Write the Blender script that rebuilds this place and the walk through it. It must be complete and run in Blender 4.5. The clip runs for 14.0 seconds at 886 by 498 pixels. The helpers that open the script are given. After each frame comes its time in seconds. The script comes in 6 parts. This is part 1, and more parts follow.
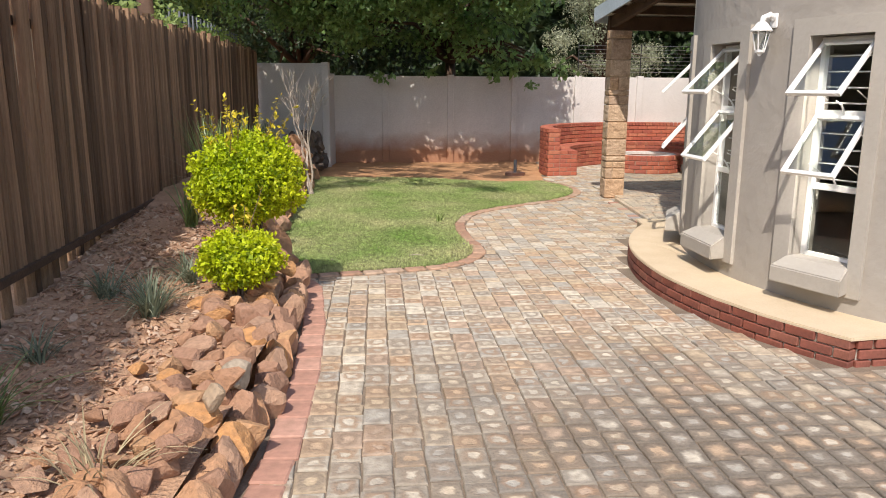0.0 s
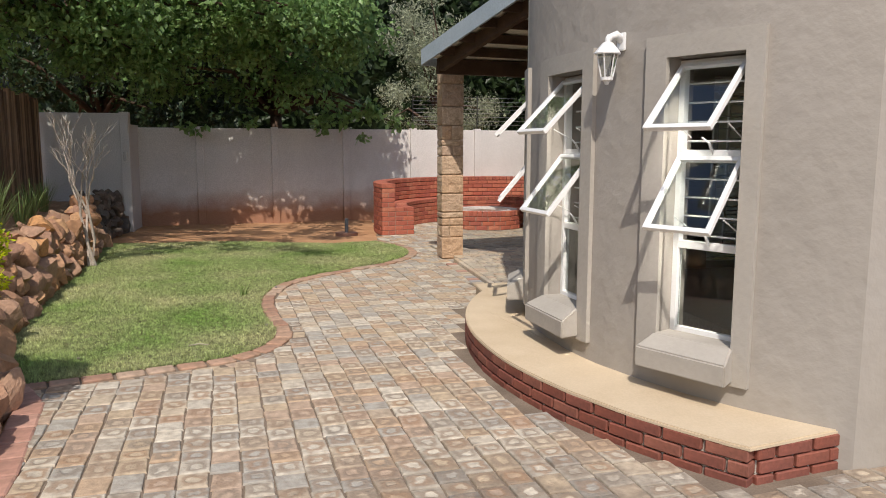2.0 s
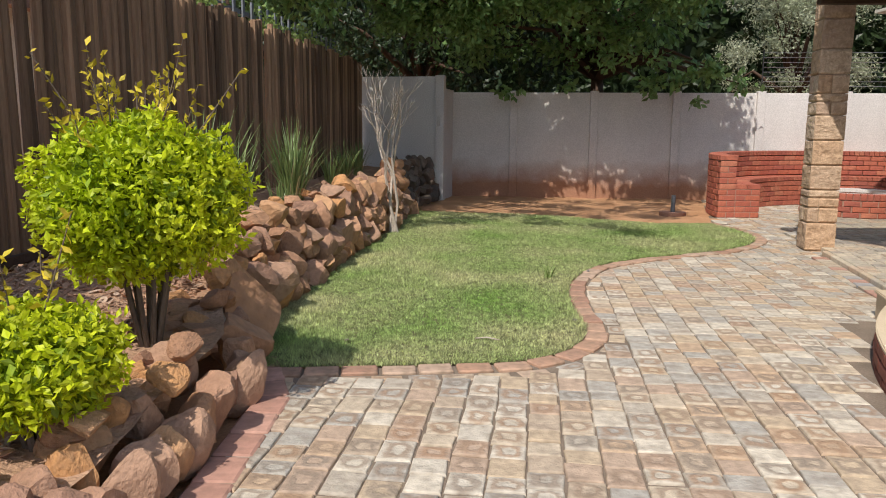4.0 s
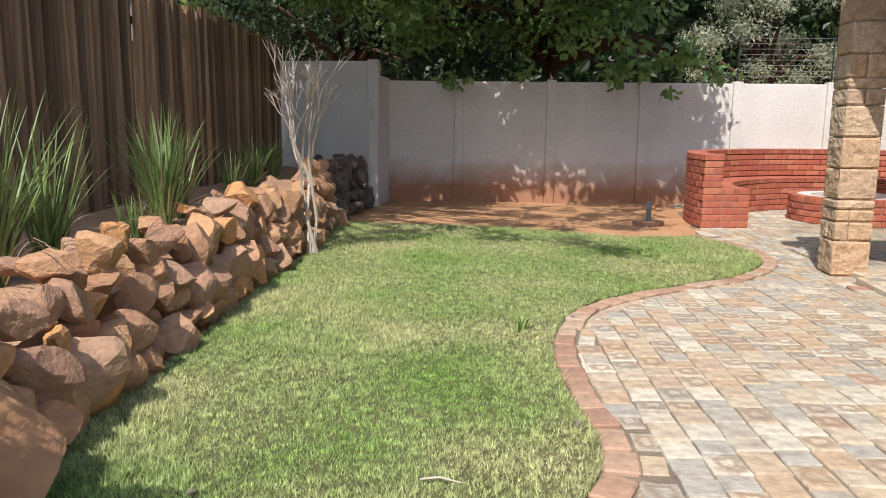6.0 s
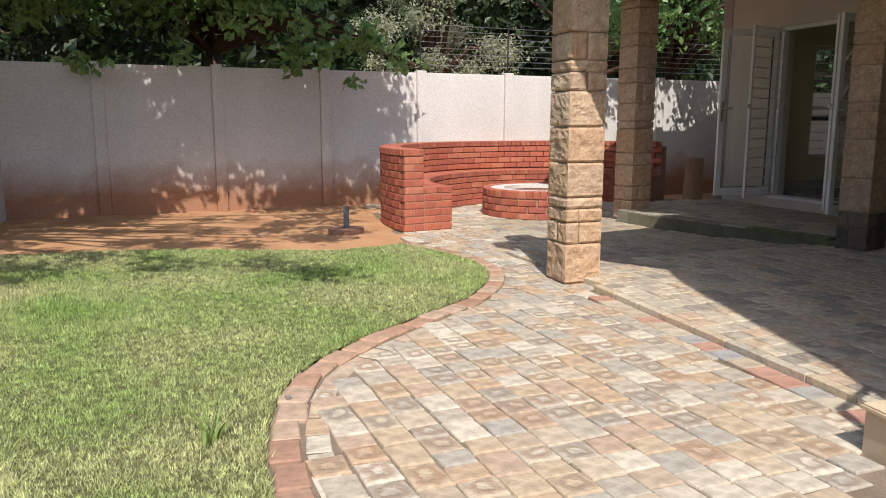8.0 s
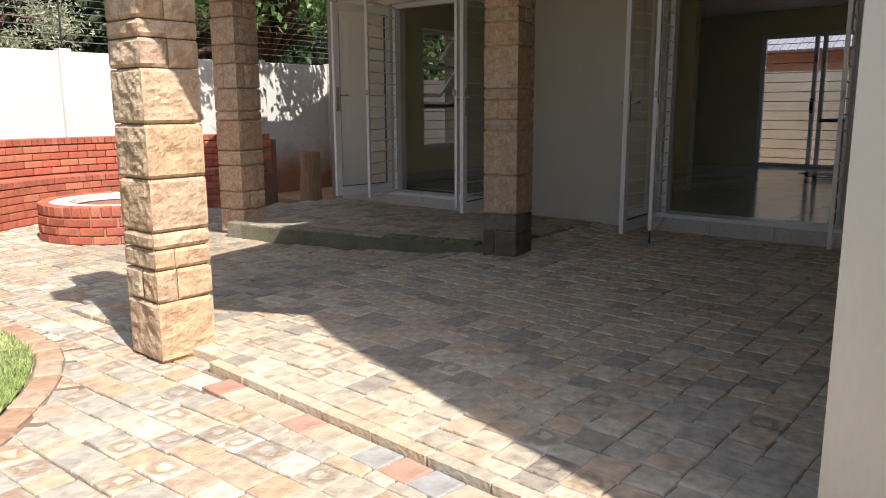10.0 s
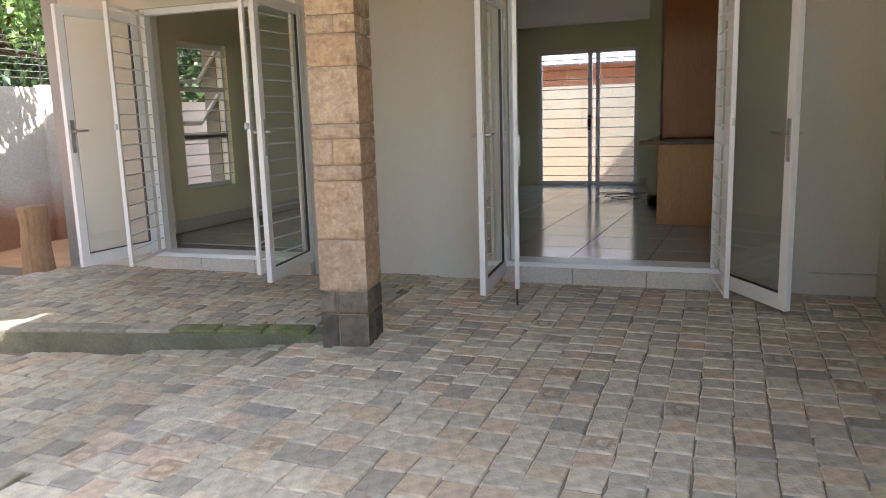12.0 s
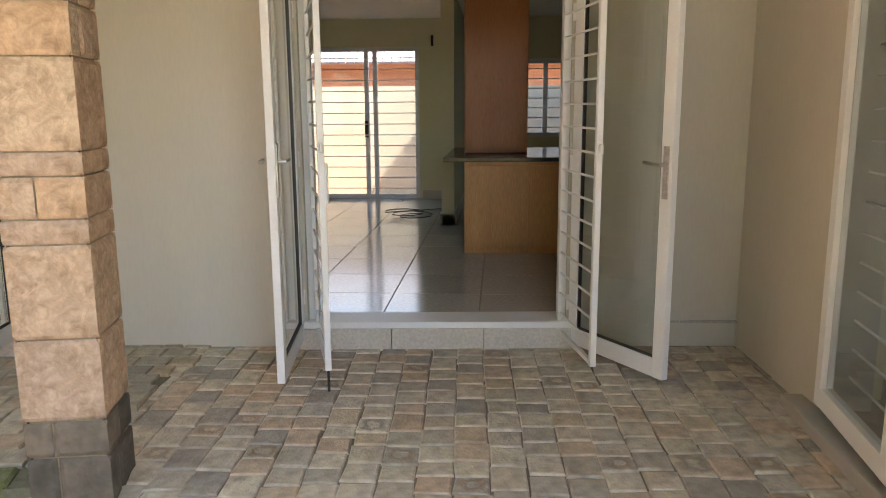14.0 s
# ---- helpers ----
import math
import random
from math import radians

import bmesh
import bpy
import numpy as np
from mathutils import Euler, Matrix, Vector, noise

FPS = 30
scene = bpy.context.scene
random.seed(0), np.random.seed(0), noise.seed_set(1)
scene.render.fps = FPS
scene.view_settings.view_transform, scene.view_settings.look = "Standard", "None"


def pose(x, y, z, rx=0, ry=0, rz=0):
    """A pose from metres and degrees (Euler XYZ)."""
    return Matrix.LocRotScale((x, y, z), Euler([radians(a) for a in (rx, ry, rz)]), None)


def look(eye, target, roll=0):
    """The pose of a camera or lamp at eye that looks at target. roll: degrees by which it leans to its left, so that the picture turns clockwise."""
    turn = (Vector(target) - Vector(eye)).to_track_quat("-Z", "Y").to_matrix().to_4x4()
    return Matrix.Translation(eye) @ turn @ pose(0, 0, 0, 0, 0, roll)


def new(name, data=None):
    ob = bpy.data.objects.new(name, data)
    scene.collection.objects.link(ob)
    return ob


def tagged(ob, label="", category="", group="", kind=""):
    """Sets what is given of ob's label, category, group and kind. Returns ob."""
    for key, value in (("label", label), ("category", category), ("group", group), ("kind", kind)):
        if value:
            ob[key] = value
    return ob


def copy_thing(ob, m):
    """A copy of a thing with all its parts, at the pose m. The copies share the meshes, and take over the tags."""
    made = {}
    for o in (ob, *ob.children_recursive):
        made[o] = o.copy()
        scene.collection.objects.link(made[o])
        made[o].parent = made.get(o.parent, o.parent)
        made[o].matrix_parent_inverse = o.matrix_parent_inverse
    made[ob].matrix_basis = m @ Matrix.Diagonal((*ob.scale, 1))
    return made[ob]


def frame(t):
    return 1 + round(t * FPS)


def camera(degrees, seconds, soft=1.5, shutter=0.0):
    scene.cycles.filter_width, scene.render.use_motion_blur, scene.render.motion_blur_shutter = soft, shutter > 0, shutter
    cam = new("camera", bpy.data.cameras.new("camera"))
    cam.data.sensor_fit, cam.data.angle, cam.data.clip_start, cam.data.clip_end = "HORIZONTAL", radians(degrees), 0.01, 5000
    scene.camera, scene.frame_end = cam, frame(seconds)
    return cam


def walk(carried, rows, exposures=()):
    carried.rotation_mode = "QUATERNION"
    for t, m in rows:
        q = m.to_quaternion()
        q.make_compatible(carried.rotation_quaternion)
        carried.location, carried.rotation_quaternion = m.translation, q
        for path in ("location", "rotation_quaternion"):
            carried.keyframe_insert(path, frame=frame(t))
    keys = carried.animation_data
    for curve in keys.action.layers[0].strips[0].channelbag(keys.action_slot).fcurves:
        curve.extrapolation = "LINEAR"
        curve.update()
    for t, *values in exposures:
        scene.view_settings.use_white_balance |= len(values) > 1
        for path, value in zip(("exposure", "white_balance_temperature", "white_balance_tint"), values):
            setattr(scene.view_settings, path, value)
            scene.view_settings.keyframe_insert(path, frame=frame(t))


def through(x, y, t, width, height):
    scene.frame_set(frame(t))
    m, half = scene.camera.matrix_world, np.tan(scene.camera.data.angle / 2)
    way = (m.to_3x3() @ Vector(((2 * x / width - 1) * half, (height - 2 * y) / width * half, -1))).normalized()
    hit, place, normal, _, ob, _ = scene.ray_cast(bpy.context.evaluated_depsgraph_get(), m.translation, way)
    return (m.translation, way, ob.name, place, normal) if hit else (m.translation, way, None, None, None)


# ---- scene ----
cam = camera(60.93, 14.0, soft=1.0)
# seconds, place in metres, yaw, pitch, roll
ROWS = [
    (0.0, 0.086, 0.843, 1.717, -0.01, -12.14, -0.31),
    (0.5, 0.226, 1.199, 1.680, -4.89, -12.19, -0.14),
    (1.0, 0.335, 1.569, 1.640, -9.81, -12.13, -0.03),
    (1.5, 0.475, 1.941, 1.605, -12.37, -10.37, 0.03),
    (2.0, 0.575, 2.313, 1.586, -11.38, -7.72, -0.09),
    (2.5, 0.644, 2.679, 1.514, -6.09, -7.46, -0.47),
    (3.0, 0.611, 3.060, 1.456, 2.88, -8.23, -0.56),
    (3.2, 0.597, 3.222, 1.415, 6.31, -8.54, -0.53),
    (5.3, 0.274, 5.305, 1.269, 13.81, -9.46, -0.36),
    (5.5, 0.254, 5.500, 1.265, 12.32, -9.40, -0.41),
    (6.0, 0.148, 5.930, 1.275, 7.50, -9.46, -0.58),
    (6.5, 0.117, 6.342, 1.263, 1.83, -9.41, -0.71),
    (7.0, 0.060, 6.727, 1.258, -4.18, -9.42, -0.64),
    (7.5, 0.031, 7.168, 1.244, -10.55, -9.46, -0.41),
    (8.0, 0.086, 7.611, 1.239, -17.28, -9.65, -0.10),
    (8.5, 0.245, 8.023, 1.236, -24.55, -10.13, 0.10),
    (9.0, 0.494, 8.448, 1.225, -32.54, -10.53, -0.04),
    (9.2, 0.588, 8.615, 1.207, -35.70, -10.72, -0.03),
    (11.3, 1.561, 10.212, 1.424, -61.12, -9.78, 1.29),
    (11.5, 1.630, 10.373, 1.430, -62.93, -9.80, 1.43),
    (12.0, 1.864, 10.710, 1.438, -67.20, -10.04, 1.69),
    (12.5, 2.164, 10.983, 1.459, -71.70, -10.78, 1.51),
    (13.0, 2.440, 11.223, 1.437, -76.52, -11.44, 1.14),
    (13.5, 2.804, 11.352, 1.463, -81.08, -11.49, 0.72),
    (14.0, 3.145, 11.390, 1.549, -85.87, -10.60, 0.36),
]
EXPOSURES = [(0.0, 0.5, 6750, 13), (1.0, 0.24, 6750, 13), (1.5, 0.15, 6700, 13), (3.2, 0.15, 6600, 12), (5.3, 0.65, 6450, 11), (8.0, 0.60, 6500, 12), (9.2, 0.65, 6600, 13), (11.3, 2.66, 6450, 11), (12.5, 3.17, 6550, 11), (13.5, 3.3, 7000, 11), (14.0, 3.5, 7300, 12)]
walk(cam, [(t, pose(x, y, z, 90 + pitch, roll, yaw)) for t, x, y, z, yaw, pitch, roll in ROWS], EXPOSURES)

# ---- light: a high midday sun from behind the start of the walk, and a clear sky ----
SUN_AZ, SUN_EL = 12.8, 50.6          # heading of the light from +y towards +x, elevation
world = bpy.data.worlds.new("sky")
scene.world = world
world.use_nodes = True
wn = world.node_tree.nodes
sky = wn.new("ShaderNodeTexSky")
sky.sky_type, sky.sun_disc = "NISHITA", False
sky.sun_elevation, sky.sun_rotation = radians(SUN_EL), radians(180 + SUN_AZ)
sky.air_density, sky.dust_density = 1.0, 1.5
wn["Background"].inputs["Strength"].default_value = 0.15
world.node_tree.links.new(sky.outputs[0], wn["Background"].inputs["Color"])
sun = new("sun", bpy.data.lights.new("sun", "SUN"))
sun.data.energy, sun.data.angle, sun.data.color = 3.3, radians(0.5), (1.0, 0.95, 0.87)
heading = Vector((math.sin(radians(SUN_AZ)) * math.cos(radians(SUN_EL)), math.cos(radians(SUN_AZ)) * math.cos(radians(SUN_EL)), -math.sin(radians(SUN_EL))))
sun.matrix_world = look((0, 0, 30), Vector((0, 0, 30)) + heading)

# ---- materials ----
def mat(name, col, col2=None, rough=0.8, scale=6.0, fine=60.0, bump=0.2, vary=0.0, metal=0.0, spec=0.35, mix=0.5, islands=False, stretch=None, depth=0.01, grain=0.14):
    """A surface with two tones in broad patches, a fine grain, and relief; vary: spread of tone from piece to piece."""
    m = bpy.data.materials.new(name)
    m.use_nodes = True
    n, l = m.node_tree.nodes, m.node_tree.links
    b = n["Principled BSDF"]
    b.inputs["Roughness"].default_value, b.inputs["Metallic"].default_value = rough, metal
    b.inputs["Specular IOR Level"].default_value = spec
    tc = n.new("ShaderNodeTexCoord")
    src = tc.outputs["Object"]
    if stretch:
        mp = n.new("ShaderNodeMapping")
        mp.inputs["Scale"].default_value = stretch
        l.new(src, mp.inputs["Vector"])
        src = mp.outputs["Vector"]
    big, small = n.new("ShaderNodeTexNoise"), n.new("ShaderNodeTexNoise")
    big.inputs["Scale"].default_value, small.inputs["Scale"].default_value = scale, fine
    big.inputs["Detail"].default_value, small.inputs["Detail"].default_value = 5, 4
    l.new(src, big.inputs["Vector"]), l.new(src, small.inputs["Vector"])
    ramp = n.new("ShaderNodeValToRGB")
    ramp.color_ramp.elements[0].position, ramp.color_ramp.elements[1].position = 0.5 - mix / 2, 0.5 + mix / 2
    ramp.color_ramp.elements[0].color = (*col, 1)
    ramp.color_ramp.elements[1].color = (*(col2 or [min(1, c * 1.25) for c in col]), 1)
    l.new(big.outputs["Fac"], ramp.inputs["Fac"])
    hs = n.new("ShaderNodeHueSaturation")
    l.new(ramp.outputs["Color"], hs.inputs["Color"])
    mr = n.new("ShaderNodeMapRange")
    mr.inputs["From Min"].default_value, mr.inputs["From Max"].default_value = 0.3, 0.7
    mr.inputs["To Min"].default_value, mr.inputs["To Max"].default_value = 1 - grain, 1 + grain
    l.new(small.outputs["Fac"], mr.inputs["Value"])
    val = mr.outputs["Result"]
    if vary:
        pick = n.new("ShaderNodeNewGeometry").outputs["Random Per Island"] if islands else n.new("ShaderNodeObjectInfo").outputs["Random"]
        vr = n.new("ShaderNodeMapRange")
        vr.inputs["To Min"].default_value, vr.inputs["To Max"].default_value = 1 - vary, 1 + vary
        l.new(pick, vr.inputs["Value"])
        mu = n.new("ShaderNodeMath")
        mu.operation = "MULTIPLY"
        l.new(val, mu.inputs[0]), l.new(vr.outputs["Result"], mu.inputs[1])
        val = mu.outputs[0]
    l.new(val, hs.inputs["Value"])
    l.new(hs.outputs["Color"], b.inputs["Base Color"])
    if bump:
        bp = n.new("ShaderNodeBump")
        bp.inputs["Strength"].default_value, bp.inputs["Distance"].default_value = bump, depth
        l.new(small.outputs["Fac"], bp.inputs["Height"])
        l.new(bp.outputs["Normal"], b.inputs["Normal"])
    return m


def palette(name, colours, rough=0.85, islands=False, ring=0.0, fine=45.0, bump=0.35, dirt=(0.05, 0.045, 0.04), stain=0.25):
    """Pieces of several colours, one picked for each piece, with mottling and dark stains."""
    m = mat(name, (1, 1, 1), (1, 1, 1), rough, fine=fine, bump=bump)
    n, l = m.node_tree.nodes, m.node_tree.links
    b = n["Principled BSDF"]
    pick = n.new("ShaderNodeNewGeometry").outputs["Random Per Island"] if islands else n.new("ShaderNodeObjectInfo").outputs["Random"]
    ramp = n.new("ShaderNodeValToRGB")
    ramp.color_ramp.interpolation = "CONSTANT"
    el = ramp.color_ramp.elements
    while len(el) < len(colours):
        el.new(0.5)
    for i, c in enumerate(colours):
        el[i].position = i / len(colours)
        el[i].color = (*c, 1)
    l.new(pick, ramp.inputs["Fac"])
    tc = n.new("ShaderNodeTexCoord")
    no = n.new("ShaderNodeTexNoise")
    no.inputs["Scale"].default_value, no.inputs["Detail"].default_value = 9.0, 6
    l.new(tc.outputs["Object"], no.inputs["Vector"])
    mr = n.new("ShaderNodeMapRange")
    mr.inputs["From Min"].default_value, mr.inputs["From Max"].default_value = 0.42, 0.72
    mr.inputs["To Min"].default_value, mr.inputs["To Max"].default_value = 0.0, stain
    l.new(no.outputs["Fac"], mr.inputs["Value"])
    mx = n.new("ShaderNodeMix")
    mx.data_type = "RGBA"
    l.new(mr.outputs["Result"], mx.inputs["Factor"])
    l.new(ramp.outputs["Color"], mx.inputs["A"])
    mx.inputs["B"].default_value = (*dirt, 1)
    hs = [x for x in n if x.bl_idname == "ShaderNodeHueSaturation"][0]
    l.new(mx.outputs["Result"], hs.inputs["Color"])
    return m


def glass(name, tint=(0.9, 0.95, 0.93)):
    m = bpy.data.materials.new(name)
    m.use_nodes = True
    b = m.node_tree.nodes["Principled BSDF"]
    b.inputs["Base Color"].default_value = (*tint, 1)
    b.inputs["Roughness"].default_value, b.inputs["Transmission Weight"].default_value, b.inputs["IOR"].default_value = 0.0, 1.0, 1.45
    return m


def leafy(name, a, b2, rough=0.45, through=0.25, vary=0.35):
    """Leaves: tone from leaf to leaf, some light let through."""
    m = mat(name, a, b2, rough, scale=1.2, fine=30, bump=0, vary=vary, islands=True, spec=0.4)
    n, l = m.node_tree.nodes, m.node_tree.links
    p = n["Principled BSDF"]
    tr, mixn = n.new("ShaderNodeBsdfTranslucent"), n.new("ShaderNodeMixShader")
    hs = [x for x in n if x.bl_idname == "ShaderNodeHueSaturation"][0]
    l.new(hs.outputs["Color"], tr.inputs["Color"])
    mixn.inputs[0].default_value = through
    l.new(p.outputs[0], mixn.inputs[1]), l.new(tr.outputs[0], mixn.inputs[2])
    l.new(mixn.outputs[0], n["Material Output"].inputs["Surface"])
    return m


M = dict(
    soil=mat("red_soil", (0.40, 0.205, 0.10), (0.54, 0.31, 0.165), 0.95, 2.5, 70, 0.5, depth=0.02),
    mulch=mat("mulch_soil", (0.36, 0.21, 0.13), (0.52, 0.33, 0.21), 0.95, 5, 45, 0.8, depth=0.03),
    earth=mat("lawn_earth", (0.075, 0.085, 0.03), (0.14, 0.125, 0.06), 0.95, 3, 80, 0.6),
    plaster=mat("grey_plaster", (0.345, 0.315, 0.275), (0.385, 0.352, 0.31), 0.9, 1.2, 9, 0.35, depth=0.03, grain=0.03),
    cream=mat("cream_paint", (0.60, 0.56, 0.46), (0.66, 0.62, 0.52), 0.8, 2, 60, 0.15),
    band=mat("plaster_band", (0.38, 0.35, 0.305), (0.425, 0.392, 0.345), 0.9, 3, 30, 0.25, grain=0.03),
    coping=mat("sandy_screed", (0.52, 0.41, 0.275), (0.61, 0.50, 0.355), 0.9, 3, 80, 0.15, grain=0.05),
    mortar=mat("mortar", (0.36, 0.32, 0.27), (0.45, 0.40, 0.34), 0.95, 6, 80, 0.4),
    joint=mat("paver_joint", (0.155, 0.12, 0.088), (0.25, 0.195, 0.145), 0.97, 5, 80, 0.5),
    white=mat("white_aluminium", (0.77, 0.77, 0.755), (0.81, 0.81, 0.795), 0.35, 5, 90, 0.0, spec=0.5, grain=0.02),
    timber=mat("weathered_timber", (0.145, 0.082, 0.046), (0.28, 0.18, 0.11), 0.85, 5, 60, 0.5, vary=0.6, stretch=(6, 6, 0.6)),
    rail=mat("dark_timber", (0.06, 0.035, 0.022), (0.10, 0.06, 0.04), 0.8, 5, 60, 0.4, stretch=(1, 1, 1)),
    bark=mat("bark", (0.10, 0.075, 0.055), (0.19, 0.15, 0.115), 0.9, 8, 40, 0.7, stretch=(3, 3, 0.7)),
    concrete=mat("wall_concrete", (0.55, 0.52, 0.49), (0.66, 0.635, 0.60), 0.9, 1.5, 50, 0.25),
    roof=mat("painted_roof_sheet", (0.30, 0.36, 0.40), (0.36, 0.42, 0.46), 0.5, 3, 60, 0.1),
    ceiling=mat("cream_roof_underside", (0.70, 0.66, 0.56), (0.75, 0.71, 0.61), 0.7, 3, 60, 0.1),
    glass=glass("window_glass"),
    black=mat("black_metal", (0.02, 0.02, 0.02), (0.035, 0.035, 0.035), 0.45, 8, 60, 0.05, spec=0.5),
    pipe=mat("grey_plastic", (0.12, 0.135, 0.15), (0.17, 0.19, 0.21), 0.6, 8, 60, 0.1),
    steel=mat("brushed_steel", (0.45, 0.43, 0.40), (0.55, 0.53, 0.5), 0.35, 8, 60, 0.05, metal=0.9),
    floor_tile=mat("floor_tile", (0.42, 0.40, 0.36), (0.48, 0.455, 0.41), 0.12, 2, 40, 0.02, spec=0.5),
    wood=mat("orange_veneer", (0.54, 0.27, 0.085), (0.62, 0.33, 0.12), 0.35, 2, 30, 0.05, stretch=(5, 5, 0.5), spec=0.45),
    panel=mat("red_veneer", (0.42, 0.15, 0.045), (0.48, 0.19, 0.065), 0.35, 2, 30, 0.05, stretch=(5, 5, 0.5), spec=0.45),
    room=mat("green_cream_paint", (0.74, 0.70, 0.47), (0.77, 0.73, 0.50), 0.85, 2, 60, 0.04, grain=0.02),
    white_ceiling=mat("white_ceiling_paint", (0.78, 0.76, 0.70), (0.81, 0.79, 0.73), 0.85, 2, 60, 0.04, grain=0.02),
    ochre=mat("ochre_clay", (0.38, 0.24, 0.115), (0.46, 0.31, 0.16), 0.8, 4, 50, 0.2),
    mossy=mat("mossy_stone", (0.10, 0.10, 0.06), (0.20, 0.19, 0.13), 0.9, 4, 50, 0.6),
    grout=mat("tile_grout", (0.16, 0.15, 0.13), (0.2, 0.185, 0.16), 0.8, 6, 60, 0.1),
    salmon=mat("salmon_plaster", (0.42, 0.22, 0.14), (0.47, 0.26, 0.17), 0.85, 2, 50, 0.1),
    slate=mat("grey_roof_tile", (0.20, 0.19, 0.22), (0.30, 0.28, 0.31), 0.7, 3, 50, 0.2),
    slate_brown=mat("brown_roof_tile", (0.20, 0.12, 0.09), (0.28, 0.17, 0.13), 0.8, 3, 50, 0.2),
    patio_paint=mat("patio_wall_paint", (0.54, 0.505, 0.43), (0.58, 0.545, 0.465), 0.85, 1.6, 40, 0.05, stretch=(2.0, 2.0, 0.35), grain=0.025),
    dust=mat("dusty_joint", (0.20, 0.17, 0.135), (0.28, 0.24, 0.19), 0.97, 5, 80, 0.5),
    brick_mortar=mat("brick_mortar", (0.29, 0.155, 0.11), (0.37, 0.22, 0.16), 0.95, 6, 80, 0.4),
    yard=mat("beige_yard_wall", (0.33, 0.295, 0.24), (0.38, 0.34, 0.28), 0.85, 1.2, 40, 0.1, grain=0.04),
    granite=mat("black_granite", (0.02, 0.02, 0.022), (0.045, 0.045, 0.05), 0.15, 30, 150, 0.02, spec=0.5),
)


def stained_wall():
    """Painted concrete with red mud splashed up from the soil and streaks of rain dirt."""
    m = mat("stained_concrete", (0.56, 0.53, 0.50), (0.66, 0.63, 0.60), 0.9, 1.3, 50, 0.25)
    n, l = m.node_tree.nodes, m.node_tree.links
    geo, sep, no = n.new("ShaderNodeNewGeometry"), n.new("ShaderNodeSeparateXYZ"), n.new("ShaderNodeTexNoise")
    no.inputs["Scale"].default_value, no.inputs["Detail"].default_value = 2.3, 6
    l.new(geo.outputs["Position"], sep.inputs[0]), l.new(geo.outputs["Position"], no.inputs["Vector"])
    mu = n.new("ShaderNodeMath")
    mu.operation, mu.inputs[1].default_value = "MULTIPLY_ADD", -0.55
    l.new(no.outputs["Fac"], mu.inputs[0]), l.new(sep.outputs["Z"], mu.inputs[2])
    mr = n.new("ShaderNodeMapRange")
    mr.inputs["From Min"].default_value, mr.inputs["From Max"].default_value = -0.05, 0.42
    mr.inputs["To Min"].default_value, mr.inputs["To Max"].default_value = 0.92, 0.0
    l.new(mu.outputs[0], mr.inputs["Value"])
    mx = n.new("ShaderNodeMix")
    mx.data_type = "RGBA"
    hs = [x for x in n if x.bl_idname == "ShaderNodeHueSaturation"][0]
    src = hs.inputs["Color"].links[0].from_socket
    l.new(src, mx.inputs["A"])
    mx.inputs["B"].default_value = (0.33, 0.15, 0.075, 1)
    l.new(mr.outputs["Result"], mx.inputs["Factor"])
    l.new(mx.outputs["Result"], hs.inputs["Color"])
    return m


M["stained"] = stained_wall()


# ---- mesh helpers ----
def part(name, bm, material, parent=None, label="", smooth=False):
    me = bpy.data.meshes.new(name)
    bm.to_mesh(me)
    bm.free()
    me.materials.append(material)
    if smooth:
        me.polygons.foreach_set("use_smooth", [True] * len(me.polygons))
    ob = new(name, me)
    ob.parent = parent
    if label:
        tagged(ob, label)
    return ob


def thing(name, label, category, at=(0, 0, 0), rz=0, group="", kind=""):
    ob = new(name)
    ob.empty_display_size = 0.2
    ob.matrix_world = pose(*at, 0, 0, rz)
    return tagged(ob, label, category, group, kind)


def box(bm, x0, y0, z0, x1, y1, z1, bev=0.0, m=None):
    r = bmesh.ops.create_cube(bm, size=1)
    t = Matrix.LocRotScale(((x0 + x1) / 2, (y0 + y1) / 2, (z0 + z1) / 2), None, (abs(x1 - x0), abs(y1 - y0), abs(z1 - z0)))
    bmesh.ops.transform(bm, matrix=(m or Matrix()) @ t, verts=r["verts"])
    if bev:
        es = list({e for v in r["verts"] for e in v.link_edges})
        bmesh.ops.bevel(bm, geom=es, offset=bev, segments=2, affect="EDGES", profile=0.6)
    return bm


def boxed(*a, **k):
    return box(bmesh.new(), *a, **k)


def prism(outline, z0, z1, bev=0.0):
    """An upright solid over a plan outline."""
    bm = bmesh.new()
    lo, hi = [bm.verts.new((x, y, z0)) for x, y in outline], [bm.verts.new((x, y, z1)) for x, y in outline]
    n = len(outline)
    bm.faces.new(hi), bm.faces.new(lo[::-1])
    for i in range(n):
        bm.faces.new((lo[i], lo[(i + 1) % n], hi[(i + 1) % n], hi[i]))
    bmesh.ops.recalc_face_normals(bm, faces=bm.faces)
    if bev:
        bmesh.ops.bevel(bm, geom=[e for e in bm.edges if all(abs(v.co.z - z1) < 1e-6 for v in e.verts)], offset=bev, segments=2, affect="EDGES")
    return bm


